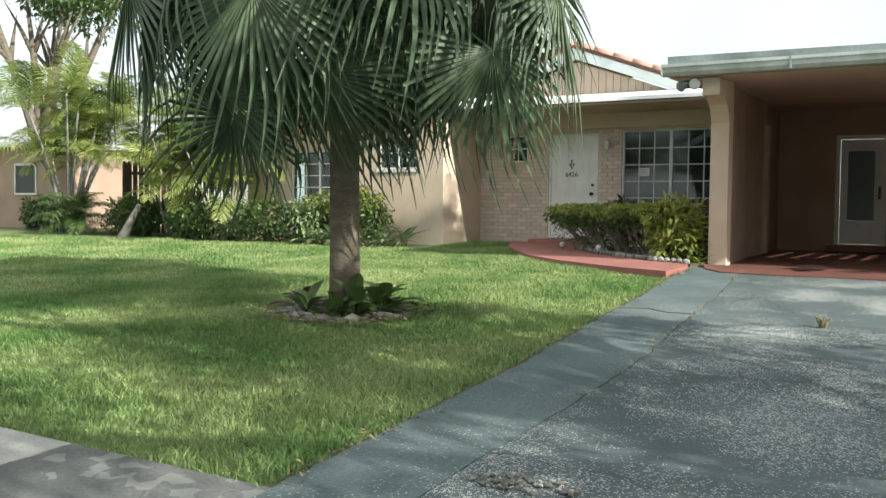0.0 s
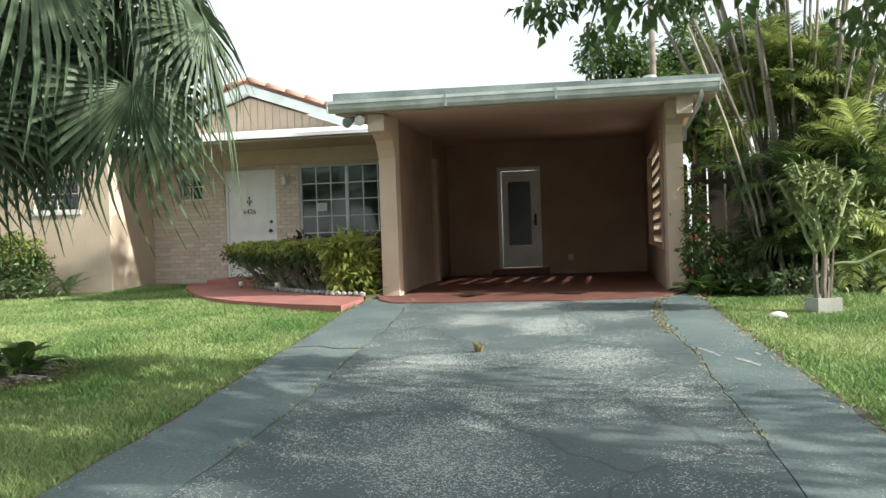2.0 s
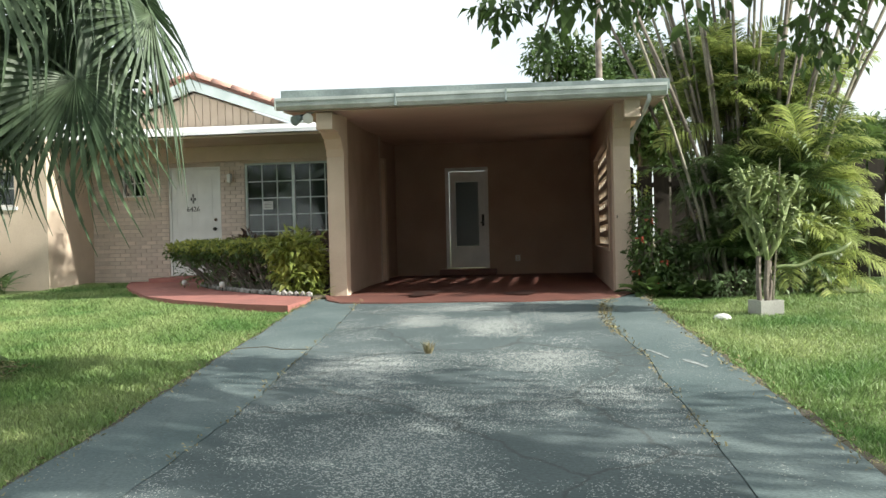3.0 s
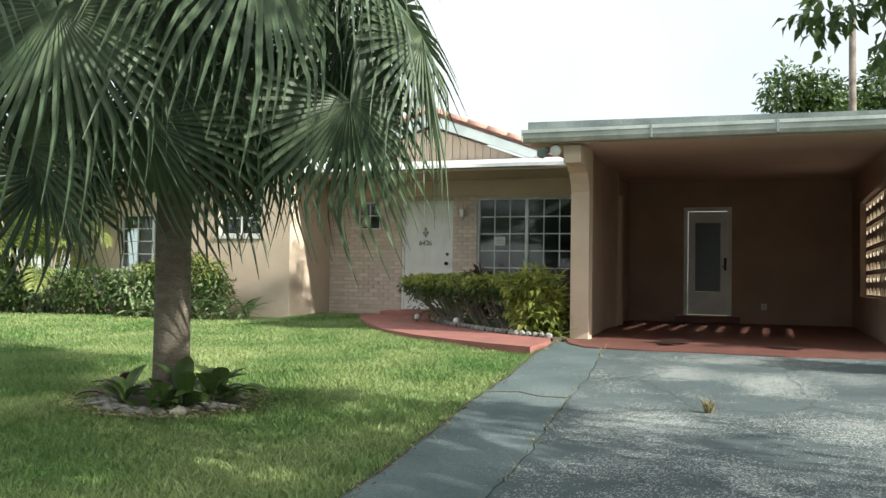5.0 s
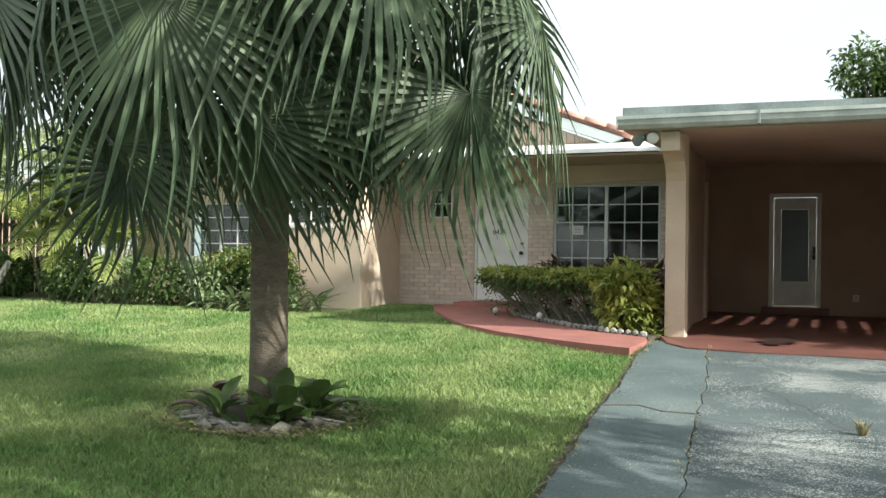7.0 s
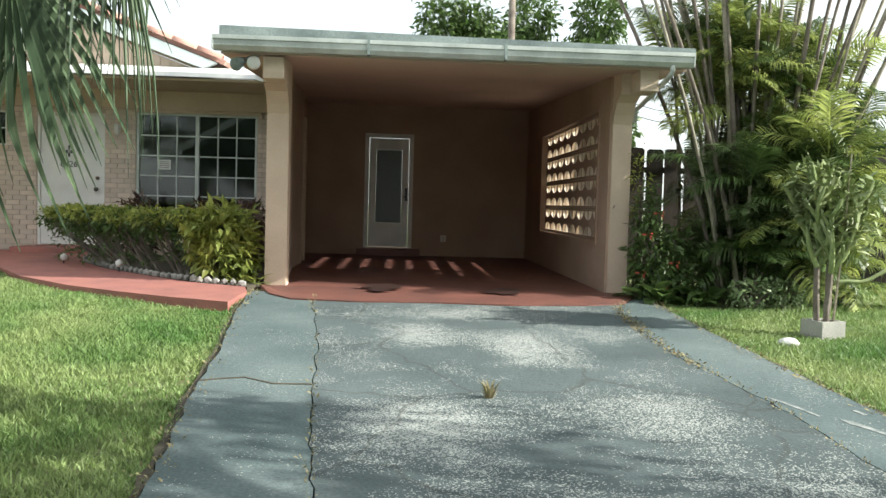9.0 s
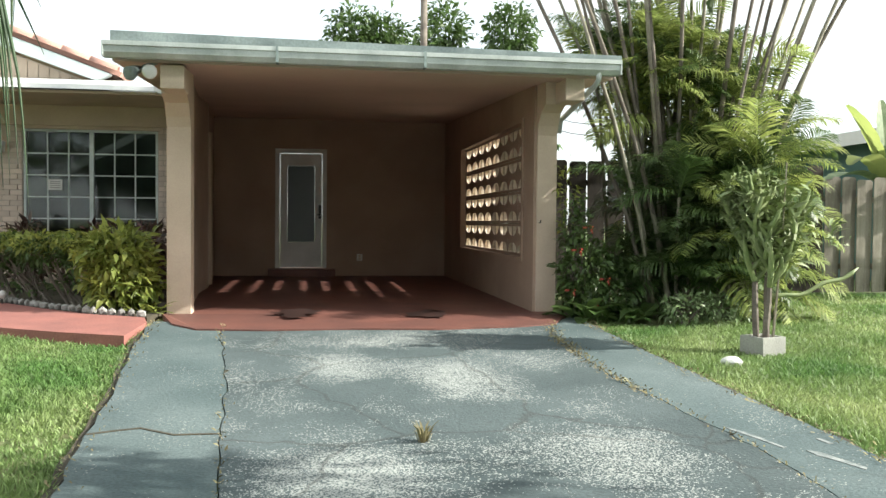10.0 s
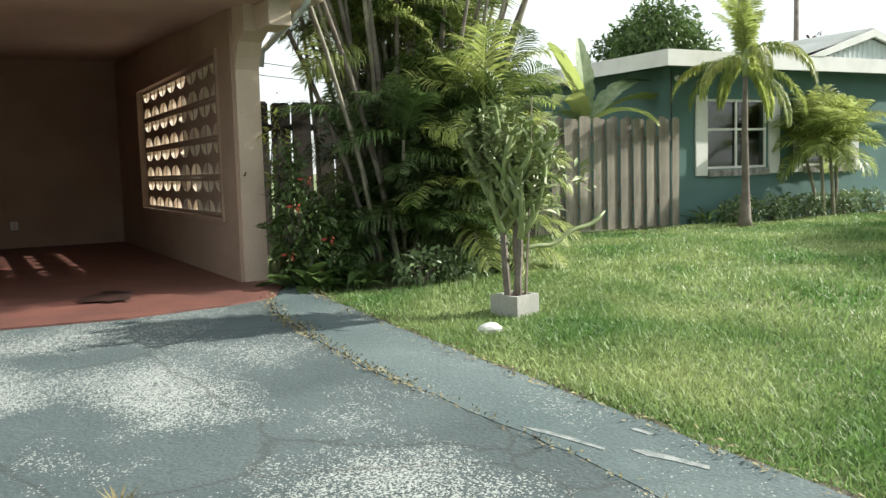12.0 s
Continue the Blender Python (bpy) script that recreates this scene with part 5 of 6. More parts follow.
# ---- the teal house ----
NX, NY = 11.2, 2.5
nh = thing("neighbour_house", "single storey teal stucco house with white fascia and shuttered windows", "house", at=(NX, NY, -0.05))
NW1, NW2 = (0.76, 2.14, 0.90, 2.02), (2.98, 4.2, 0.90, 2.0)
pieces = []
cuts = [0, NW1[0], NW1[1], NW2[0], NW2[1], 5.1]
for c0, c1 in zip(cuts, cuts[1:]):
    hole = [w_ for w_ in (NW1, NW2) if abs(w_[0] - c0) < 1e-6]
    pieces += [(c0, c1, 0, 0.2, 0, hole[0][2]), (c0, c1, 0, 0.2, hole[0][3], 2.5)] if hole else [(c0, c1, 0, 0.2, 0, 2.5)]
pieces += [(0, 0.2, 0.2, 9, 0, 2.5), (5.1, 5.3, 0, 4.0, 0, 2.5), (5.3, 12.0, 3.8, 4.0, 0, 2.5), (0.2, 12.0, 8.8, 9.0, 0, 2.5)]
for q in pieces:
    part("wall", boxes(q), TEAL, nh)
part("roof", boxes((-0.42, 5.6, -0.4, 9.3, 2.56, 2.62), (5.6, 12.3, -0.2, 9.3, 2.56, 2.62)), WHITE_ROOF, nh)
part("fascia", boxes((-0.46, 12.3, -0.45, -0.401, 2.46, 2.70), (-0.46, -0.421, -0.401, 9.3, 2.46, 2.70)), WHITE, nh, "white fascia board")
part("soffit", boxes((-0.42, 5.6, -0.4, -0.001, 2.50, 2.53), (-0.42, -0.001, 0.0, 9.3, 2.50, 2.53)), TEAL, nh)
gx, gz = 4.25, 3.06
part("gable", xz_solid(bmesh.new(), [(gx - 1.25, 2.68), (gx + 1.6, 2.68), (gx, gz)], -0.36, -0.3), BLUE_WHITE, nh, "pale grey gable siding")
for k in range(22):
    x = gx - 1.2 + k * 0.125
    hh = 2.69 + (gz - 2.72) * (1 - abs(x - gx) / 1.6)
    if hh > 2.74:
        part("siding_batten", boxes((x, x + 0.025, -0.372, -0.361, 2.69, hh)), BLUE_WHITE, nh)
part("barge_board", xz_solid(bmesh.new(), [(gx - 1.6, 2.70), (gx, gz + 0.14), (gx, gz + 0.02), (gx - 1.3, 2.70)], -0.46, -0.38), WHITE, nh)
part("barge_board", xz_solid(bmesh.new(), [(gx + 1.9, 2.66), (gx + 0.001, gz + 0.14), (gx + 0.001, gz + 0.02), (gx + 1.55, 2.66)], -0.46, -0.38), WHITE, nh)
part("gable_roof", xz_solid(bmesh.new(), [(gx - 1.7, 2.72), (gx, gz + 0.18), (gx + 1.95, 2.68), (gx, gz + 0.1)], -0.4, 8.9), FELT, nh)
for wdw, sh in ((NW1, 0.26), (NW2, 0.22)):
    x0, x1, z0, z1 = wdw
    W, H = x1 - x0, z1 - z0
    w = part("window", boxes((0, W, 0.03, 0.06, 0, 0.04), (0, W, 0.03, 0.06, H - 0.04, H), (0, 0.04, 0.03, 0.06, 0.04, H - 0.04), (W - 0.04, W, 0.03, 0.06, 0.04, H - 0.04)), WHITE, nh)
    w.location = (x0, 0, z0)
    part("bar", boxes((0.04, W - 0.04, 0.035, 0.055, H * 0.55, H * 0.55 + 0.035), (W / 2 - 0.02, W / 2 + 0.02, 0.034, 0.056, 0.04, H * 0.55), (W / 2 - 0.02, W / 2 + 0.02, 0.034, 0.056, H * 0.55 + 0.035, H - 0.04)), WHITE, w)
    part("pane", boxes((0.041, W - 0.041, 0.065, 0.07, 0.041, H - 0.041)), GLASS, w)
    part("shutter", boxes((x0 - sh, x0 - 0.01, -0.035, -0.003, z0 - 0.1, z1 + 0.05)), WHITE, nh, "white shutter board")
    part("shutter", boxes((x1 + 0.01, x1 + sh, -0.035, -0.003, z0 - 0.1, z1 + 0.05)), WHITE, nh, "white shutter board")
    part("sill", boxes((x0, x1, -0.05, -0.003, z0 - 0.12, z0 - 0.01)), STONE, nh, "brick window sill")
    for k in range(int(W / 0.08)):
        part("sill_brick", boxes((x0 + k * 0.08 + 0.006, x0 + k * 0.08 + 0.072, -0.056, -0.051, z0 - 0.115, z0 - 0.012)), STONE, nh)
# One dark panel imitates the unlit interior behind both windows.
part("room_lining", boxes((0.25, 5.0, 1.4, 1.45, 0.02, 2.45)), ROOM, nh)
part("conduit", tube(bmesh.new(), [(0.0, -0.02, 1.2), (0.0, -0.02, 2.45)], 0.012, 5), BLACK, nh)
nfl = thing("flood_light", "pair of small white flood lights under the teal house's eaves", "security light", at=(NX + 0.12, NY - 0.02, 2.3))
for s in (-1, 1):
    part("lamp_head", tube(bmesh.new(), [(0.03 * s, 0.0, 0), (0.07 * s, -0.08, -0.03), (0.09 * s, -0.12, -0.045)], [0.02, 0.05, 0.045], 8), PAPER, nfl, smooth=True)

# palms before the teal house
fox = thing("foxtail_palm", "slender palm with plumy yellow green drooping fronds before the teal house", "palm tree", at=(11.65, 1.42, 0))
part("trunk", tube(bmesh.new(), [(0, 0, -0.03), (0, 0, 0.1), (0.01, 0, 0.6), (-0.01, 0, 1.4), (0, 0, 2.21)], [0.13, 0.09, 0.055, 0.045, 0.035], 10), BARK_GREY, fox, smooth=True)
part("crownshaft", tube(bmesh.new(), [(0, 0, 2.2), (0, 0, 2.4), (0, 0, 2.6)], [0.045, 0.05, 0.02], 8), SUCC, fox, smooth=True)
for k in range(17):
    put("frond", F_FOX[k % 3], LEAF_YELLOW if k % 2 else FROND, fox, Matrix.Translation((0, 0, 2.3 + 0.018 * k)) @ pose(0, 0, 0, 0, (k * 7) % 15 - 7, k * 137) @ Matrix.Scale(0.95 if k % 3 else 0.85, 4))
feather_clump("clump_palm", "three stemmed green palm with dense heads before the teal house", (14.3, 1.9, 0), 4, [feather_frond("stiff_frond", 371 + k, 1.15, 0.42, 26, lf, 75, 0.35, 0.013) for k, lf in enumerate((80, 50, 5))], 21, FROND, 381, 1.25, 0.22, 0.03, mixed=LEAF, low=0.85, scale=0.85)
for k in range(9):
    x = 12.1 + k * 0.42
    shrub("ground_cover", "low silvery leaved ground cover along the teal wall", (x, 2.05 + 0.1 * (k % 2), 0), [(0, 0, 0.2, 0.28, 0.22, 0.2)], 330, 0.085, LEAF_PALE, 600 + k, stems=4)
paddle_plant("spiky bush at the teal house's corner", 11.55, 2.1, 40, 0.45, 620, LEAF, aspect=0.1, name="spiky_plant", spread=0.25)

# banana plant behind the fence
ban = thing("banana_plant", "banana plant with broad torn leaves behind the grey fence", "banana plant", at=(9.95, 3.0, 0))
part("stem", tube(bmesh.new(), [(0, 0, -0.02), (0, 0, 0.8), (0.02, 0, 1.6)], [0.09, 0.07, 0.04], 9), SUCC, ban, smooth=True)


def banana_leaf(seed, L, W, lift, bend):
    r = random.Random(seed)
    vs, fs = [], []
    p, n = Vector((0, 0, 0)), 22
    for k in range(n + 1):
        s = k / n
        a = radians(lift - bend * s ** 1.3)
        d = Vector((math.cos(a), 0, math.sin(a)))
        up = Vector((-d.z, 0, d.x))
        w = W * (0.05 if s < 0.12 else math.sin(math.pi * min(1, 0.06 + (s - 0.1) * 1.02)) ** 0.55)
        if k % 4 == 3:
            w *= r.uniform(0.8, 0.95)
        vs.extend((p + Vector((0, -w, 0)) + up * w * 0.25, p.copy(), p + Vector((0, w, 0)) + up * w * 0.25))
        p = p + d * L / n
    for k in range(n):
        b = 3 * k
        fs.extend(((b, b + 1, b + 4, b + 3), (b + 1, b + 2, b + 5, b + 4)))
    return arrays("banana_leaf", vs, fs)


for k, (L, lf, bd, az, ty) in enumerate(((1.25, 75, 30, 175, 0), (1.35, 55, 60, 10, 12), (1.6, 40, 75, -8, -10), (1.3, 30, 90, 190, 0), (1.3, 45, 80, 215, 0), (1.2, 88, 10, 100, 0), (1.1, 35, 90, -60, 0))):
    put("leaf", banana_leaf(700 + k, L * 1.15, 0.2, lf, bd), LEAF_PALE if k % 2 else FROND, ban, Matrix.Translation((0, 0, 1.55)) @ pose(0, 0, 0, ty, 0, az))

# ---- left end of the lawn ----
feather_clump("areca_palm", "pale caned leaning feather palm at the far lawn end", (-16.6, 2.2, 0.06), 20, F_ARECA, 7, FROND, 801, 3.4, 0.45, 0.03, mixed=LEAF, low=0.5, cane_mat=STONE)
feather_clump("areca_palm", "clumping feather palm before the dark fence", (-12.9, 2.2, 0.06), 13, F_ARECA, 7, FROND, 802, 2.6, 0.35, mixed=LEAF, low=0.3, scale=0.9)
feather_clump("areca_palm", "tall feather palm with one orange frond near the dark fence", (-12.0, 3.0, 0.06), 11, F_ARECA, 7, LEAF, 803, 3.0, 0.3, mixed=FROND_DARK, low=0.5, scale=0.9)
feather_clump("areca_palm", "clumping feather palm behind the big shrub", (-10.6, 1.5, 0.06), 12, F_ARECA, 7, FROND, 804, 2.0, 0.3, mixed=LEAF, low=0.3, scale=0.8)
sago = thing("small_palm", "low rounded bright green feather palm by the dark fence", "palm", at=(-15.6, 1.6, 0.06))
for k in range(34):
    put("frond", F_DARK[k % 3], FROND if k % 3 else LEAF, sago, pose(0, 0, 0.25, 0, (k % 4) * 7, k * 137) @ Matrix.Scale(0.85, 4))
for k, (x, y) in enumerate(((-14.2, 2.0), (-13.5, 1.8), (-11.6, 1.4), (-17.3, 2.4), (-18.3, 2.6))):
    shrub("shrub", "dark mixed shrub along the lawn's far end", (x, y, 0.06), [(0, 0, 0.45, 0.6, 0.4, 0.42)], 1300, 0.12, LEAF if k % 2 else FROND_DARK, 820 + k, stems=7)
log = thing("leaning_stump", "pale leaning cut palm stem at the lawn's far edge", "tree stump", at=(-13.3, 1.2, 0.0))
part("stem", tube(bmesh.new(), [(-0.15, 0, -0.02), (0.1, 0, 0.35), (0.35, 0.05, 0.75)], [0.12, 0.08, 0.05], 8), STONE, log)
lh = thing("far_house", "peach house with a white eave at the lawn's far end", "house", at=(-26.0, 3.6, 0))
part("wall", boxes((0, 6.9, 0, 5, 0, 2.35)), STUCCO, lh)
part("roof", boxes((-0.3, 7.2, -0.3, 5.3, 2.36, 2.5)), WHITE_ROOF, lh)
wn_ = part("window", boxes((5.2, 5.26, -0.04, -0.002, 1.0, 1.9), (6.14, 6.2, -0.04, -0.002, 1.0, 1.9), (5.26, 6.14, -0.04, -0.002, 1.84, 1.9), (5.26, 6.14, -0.04, -0.002, 1.0, 1.06)), WHITE, lh)
part("pane", boxes((5.261, 6.139, -0.02, -0.004, 1.061, 1.839)), GLASS_DULL, wn_)


# ---- trees ----
def tree(name, label, at, height, crown, count, leaf, mat, seed, trunk_r=0.18, limbs=7, hang=0.3, aspect=0.45, bark=BARK_GREY, trunk_top=None):
    """A tapered trunk forking into limbs that reach into the leaf masses. crown: blobs relative to the foot."""
    r = random.Random(seed)
    t = thing(name, label, "tree", at=at)
    th = trunk_top or height * 0.45
    fork = Vector((r.uniform(-0.2, 0.2), r.uniform(-0.2, 0.2), th))
    bm = tube(bmesh.new(), [(0, 0, -0.1), (0, 0, 0.2), fork * 0.5, fork], [trunk_r * 1.5, trunk_r, trunk_r * 0.85, trunk_r * 0.7], 10)
    for k in range(limbs):
        b = crown[k % len(crown)]
        end = Vector(b[:3]) + Vector((r.uniform(-0.4, 0.4) * b[3], r.uniform(-0.4, 0.4) * b[4], r.uniform(-0.2, 0.4) * b[5]))
        mid = fork.lerp(end, 0.5) + Vector((r.uniform(-0.2, 0.2), r.uniform(-0.2, 0.2), r.uniform(0, 0.3)))
        tube(bm, [fork - Vector((0, 0, 0.05)), fork.lerp(mid, 0.5), mid, end], [trunk_r * 0.6, trunk_r * 0.42, trunk_r * 0.28, 0.012], 6)
        for j in range(3):
            e2 = mid.lerp(end, 0.5) + Vector((r.uniform(-0.7, 0.7) * b[3], r.uniform(-0.7, 0.7) * b[4], r.uniform(-0.5, 0.6) * b[5]))
            tube(bm, [mid, mid.lerp(e2, 0.5) + Vector((0, 0, 0.06)), e2], [trunk_r * 0.25, trunk_r * 0.14, 0.008], 5)
    part("trunk", bm, bark, t, smooth=True)
    part("crown", leaf_cloud(name + "_crown", crown, count, leaf, seed, aspect, hang, 0.35), mat, t)
    return t


rt = random.Random(5)


def lumps(cx_, cy_, cz_, R, H, n, seed):
    r = random.Random(seed)
    out = []
    for k in range(n):
        a, f = r.uniform(0, math.tau), r.random() ** 0.5
        s = r.uniform(0.3, 0.5)
        out.append((cx_ + R * f * math.cos(a) * 0.8, cy_ + R * f * math.sin(a) * 0.8, cz_ + H * r.uniform(-0.7, 0.7), R * s, R * s, H * s * 1.2))
    return out


tree("broadleaf_tree", "rounded bright green broadleaf tree far behind the carport", (3.9, 24, 0), 9, lumps(0, 0, 7.2, 2.2, 2.0, 10, 1), 9000, 0.26, LEAF, 901)
tree("broadleaf_tree", "rounded bright green broadleaf tree far behind the carport", (7.4, 24.5, 0), 9, lumps(0, 0, 7.0, 2.3, 2.0, 10, 2), 9000, 0.26, LEAF, 902)
tree("broadleaf_tree", "leafy tree behind the dark fence near the carport", (4.9, 7.0, 0), 4, lumps(0, 0, 2.9, 1.1, 0.9, 8, 3), 5500, 0.17, LEAF, 903, trunk_r=0.1)
tree("broadleaf_tree", "leafy tree behind the dark fence near the palms", (9.6, 8.2, 0), 4, lumps(0, 0, 2.3, 1.3, 0.9, 8, 4), 5500, 0.17, LEAF, 904, trunk_r=0.1)
tree("broadleaf_tree", "dense rounded green tree behind the teal house", (21.6, 14, 0), 6.5, lumps(0, 0, 4.4, 2.1, 1.3, 11, 5), 10000, 0.22, LEAF, 905)
tree("broadleaf_tree", "small distant tree beyond the teal house roof", (33, 16, 0), 6.5, lumps(0, 0, 4.6, 1.6, 1.4, 8, 6), 4500, 0.25, LEAF_RED, 906)
tree("broadleaf_tree", "thick limbed tree at the lawn's far end", (-20.6, 4.5, 0), 8, lumps(0.5, 0.5, 7.6, 3.2, 1.5, 9, 7), 5000, 0.2, LEAF, 907, trunk_r=0.36, trunk_top=2.2, limbs=6, bark=BARK)
tree("broadleaf_tree", "green tree behind the far wooden fence", (-13.2, 9.0, 0), 5, lumps(0, 0, 3.2, 2.4, 1.4, 10, 8), 7000, 0.2, LEAF, 908)
tree("broadleaf_tree", "green tree behind the far house", (-17.5, 12, 0), 5, lumps(0, 0, 3.6, 2.6, 1.4, 9, 9), 6000, 0.22, FROND_DARK, 909)
# street tree whose branches hang over the driveway
tree("street_tree", "spreading street tree whose leafy branches hang over the driveway", (8.2, -9.4, -0.42), 7,
     [(-3.6, 1.4, 4.1, 1.1, 1.0, 0.55), (-2.4, 0.6, 4.6, 1.3, 1.2, 0.8), (-0.6, 0.2, 4.9, 1.5, 1.6, 0.9), (1.2, -1.0, 4.6, 1.5, 1.5, 0.9), (0.4, 1.6, 4.5, 1.3, 1.3, 0.8), (-4.6, 2.8, 3.2, 0.55, 0.5, 0.4), (-5.0, 3.1, 2.8, 0.55, 0.35, 0.3), (-4.3, 3.4, 2.95, 0.4, 0.35, 0.3), (-5.0, 1.0, 5.4, 1.1, 1.1, 0.6), (-6.7, 0.4, 5.6, 1.2, 1.1, 0.6), (-3.2, 1.8, 5.3, 1.0, 1.0, 0.6), (-1.5, -2.2, 4.9, 1.4, 1.2, 0.8), (2.6, 0.6, 4.4, 1.2, 1.2, 0.8)],
     11000, 0.14, LEAF, 920, trunk_r=0.2, hang=0.9, aspect=0.5, limbs=20, trunk_top=2.6)
street = bpy.data.objects["street_tree"]
HANG = [(-5.65, 3.4, 2.72, 0.24, 0.2, 0.16), (-5.2, 3.4, 2.85, 0.3, 0.22, 0.18), (-4.75, 3.4, 2.8, 0.28, 0.22, 0.2), (-5.3, 3.35, 2.5, 0.12, 0.1, 0.14), (-3.55, 3.4, 2.5, 0.3, 0.24, 0.36), (-3.3, 3.2, 2.9, 0.4, 0.3, 0.3)]
part("hanging_foliage", leaf_cloud("hanging_leaves", HANG, 800, 0.095, 941, 0.5, 1.1, 0.2), LEAF, street)
for k, b in enumerate(HANG):
    part("branch", tube(bmesh.new(), [(b[0] * 0.6, b[1] * 0.6, 4.3), (b[0] * 0.85, b[1] * 0.9, 3.9), (b[0], b[1], b[2] + 0.25), (b[0] - 0.1, b[1], b[2] - 0.05)], [0.04, 0.025, 0.01, 0.004], 5), BARK_GREY, street)
# Two trees outside the camera's view, added to cast shade on the right lawn.
for k, (x, y, h) in enumerate(((20.0, -3.2, 6.0), (26.0, -2.0, 7.0))):
    tree("street_tree", "out of view leafy tree added to shade the right lawn", (x, y, slope(y)), h, lumps(0, 0, h * 0.68, 2.3, 1.5, 9, 30 + k), 7000, 0.17, LEAF, 930 + k, trunk_r=0.2)

for k in range(9):
    tree("street_tree", "broad leafy tree on the far side of the street", (-22 + k * 6.5 + rt.uniform(-1, 1), -30 + rt.uniform(-3, 3), -0.55), 7.5, lumps(0, 0, 5.0, 3.4, 2.2, 9, 60 + k), 4000, 0.3, LEAF, 960 + k, trunk_r=0.25, limbs=6)

# poles
for k, (x, y, h) in enumerate(((4.3, 15.0, 8.2), (29.0, 15.0, 6.8), (27.2, 16.0, 5.8))):
    u = thing("utility_pole", "weathered wooden utility pole behind the houses", "utility pole", at=(x, y, 0))
    part("pole", tube(bmesh.new(), [(0, 0, -0.1), (0, 0, h)], [0.12, 0.09], 8), BARK_GREY, u, smooth=True)
    part("cap", tube(bmesh.new(), [(0, 0, h + 0.003), (0, 0, h + 0.18)], [0.13, 0.1], 8), STONE, u)
wire = thing("service_wire", "thin dark service wires behind the carport", "cable", at=(3.9, 6.5, 0))
for dz in (0, 0.25):
    part("wire", tube(bmesh.new(), [(0, 0, 3.15 + dz), (3, 3, 2.95 + dz), (6, 6, 3.1 + dz), (12, 12, 3.9 + dz)], 0.009, 4), BLACK, wire)
for k, (x, y, h) in enumerate(((8.9, 22, 4.2), (8.0, 24, 3.5))):
    cn = thing("conifer", "small pointed dark conifer far behind the fence", "tree", at=(x, y, 0))
    part("trunk", tube(bmesh.new(), [(0, 0, -0.1), (0, 0, h)], [0.12, 0.01], 7), BARK_GREY, cn)
    part("crown", leaf_cloud("conifer_crown", [(0, 0, h * (0.3 + 0.09 * j), (0.9 - 0.11 * j), (0.9 - 0.11 * j), 0.12) for j in range(8)], 3500, 0.16, 950 + k, 0.15, 0.1, 0.1), FROND_DARK, cn)

# ---- small things on the drive ----
tuft = thing("weed_tuft", "pale yellow grass tuft growing from the driveway", "weed", at=(1.82, -4.85, slope(-4.85) + 0.03))
vs, fs = [], []
for k in range(46):
    a, l = rnd.uniform(0, math.tau), rnd.uniform(0.05, 0.12)
    d = Vector((math.cos(a), math.sin(a), 0))
    b = len(vs)
    o_ = d * rnd.uniform(0, 0.03)
    sd = Vector((-d.y, d.x, 0)) * 0.004
    vs.extend((o_ - sd, o_ + sd, o_ + d * l * 0.3 + Vector((0, 0, l * 0.7)) - sd, o_ + d * l * 0.3 + Vector((0, 0, l * 0.7)) + sd, o_ + d * l * 0.7 + Vector((0, 0, l))))
    fs.extend(((b, b + 1, b + 3, b + 2), (b + 2, b + 3, b + 4)))
STRAW = material("dry straw", (0.30, 0.27, 0.13), (0.16, 0.125, 0.07), 0.8, 8, spread=0.3)
part("grass_tuft", arrays("tuft_blades", vs, fs), STRAW, tuft, kind="stuff")
rub = thing("rubble_patch", "round patch of loose grey rubble sunk in the driveway", "rubble", at=(1.26, -9.2, slope(-9.2) + 0.03))
for k in range(110):
    a, q = rnd.uniform(0, math.tau), 0.2 * rnd.random() ** 0.5
    bm = bmesh.new()
    bmesh.ops.create_icosphere(bm, subdivisions=1, radius=rnd.uniform(0.007, 0.017))
    for v_ in bm.verts:
        v_.co *= rnd.uniform(0.7, 1.25)
        v_.co.z *= 0.6
    o = part("stone", bm, STONE_DARK if k % 4 else STONE, rub)
    o.location = (q * 1.2 * math.cos(a), q * 0.6 * math.sin(a), 0.008)
OIL = material("dark oil stain", (0.035, 0.022, 0.02), (0.06, 0.03, 0.025), 0.4, 6)
for k, (x, y) in enumerate(((1.06, -0.3), (2.47, -0.45))):
    bm = bmesh.new()
    out = []
    for i in range(26):
        a = math.tau * i / 26
        q = 0.85 + 0.9 * noise.noise(Vector((math.cos(a) * 2.6 + k * 5, math.sin(a) * 2.6, 0.3)))
        out.append((x + 0.26 * q * math.cos(a), y + 0.3 * q * math.sin(a)))
    bm.faces.new([bm.verts.new((px, py, max(slope(py) + 0.045, 0.004) + 0.005 if py > -1.0 else slope(py) + 0.05)) for px, py in out])
    bmesh.ops.triangulate(bm, faces=bm.faces)
    part("floor_stain", bm, OIL, kind="structure")

# litter and dry growth along the cracks and edges
r7 = np.random.RandomState(7)
lv, lt_ = [], []


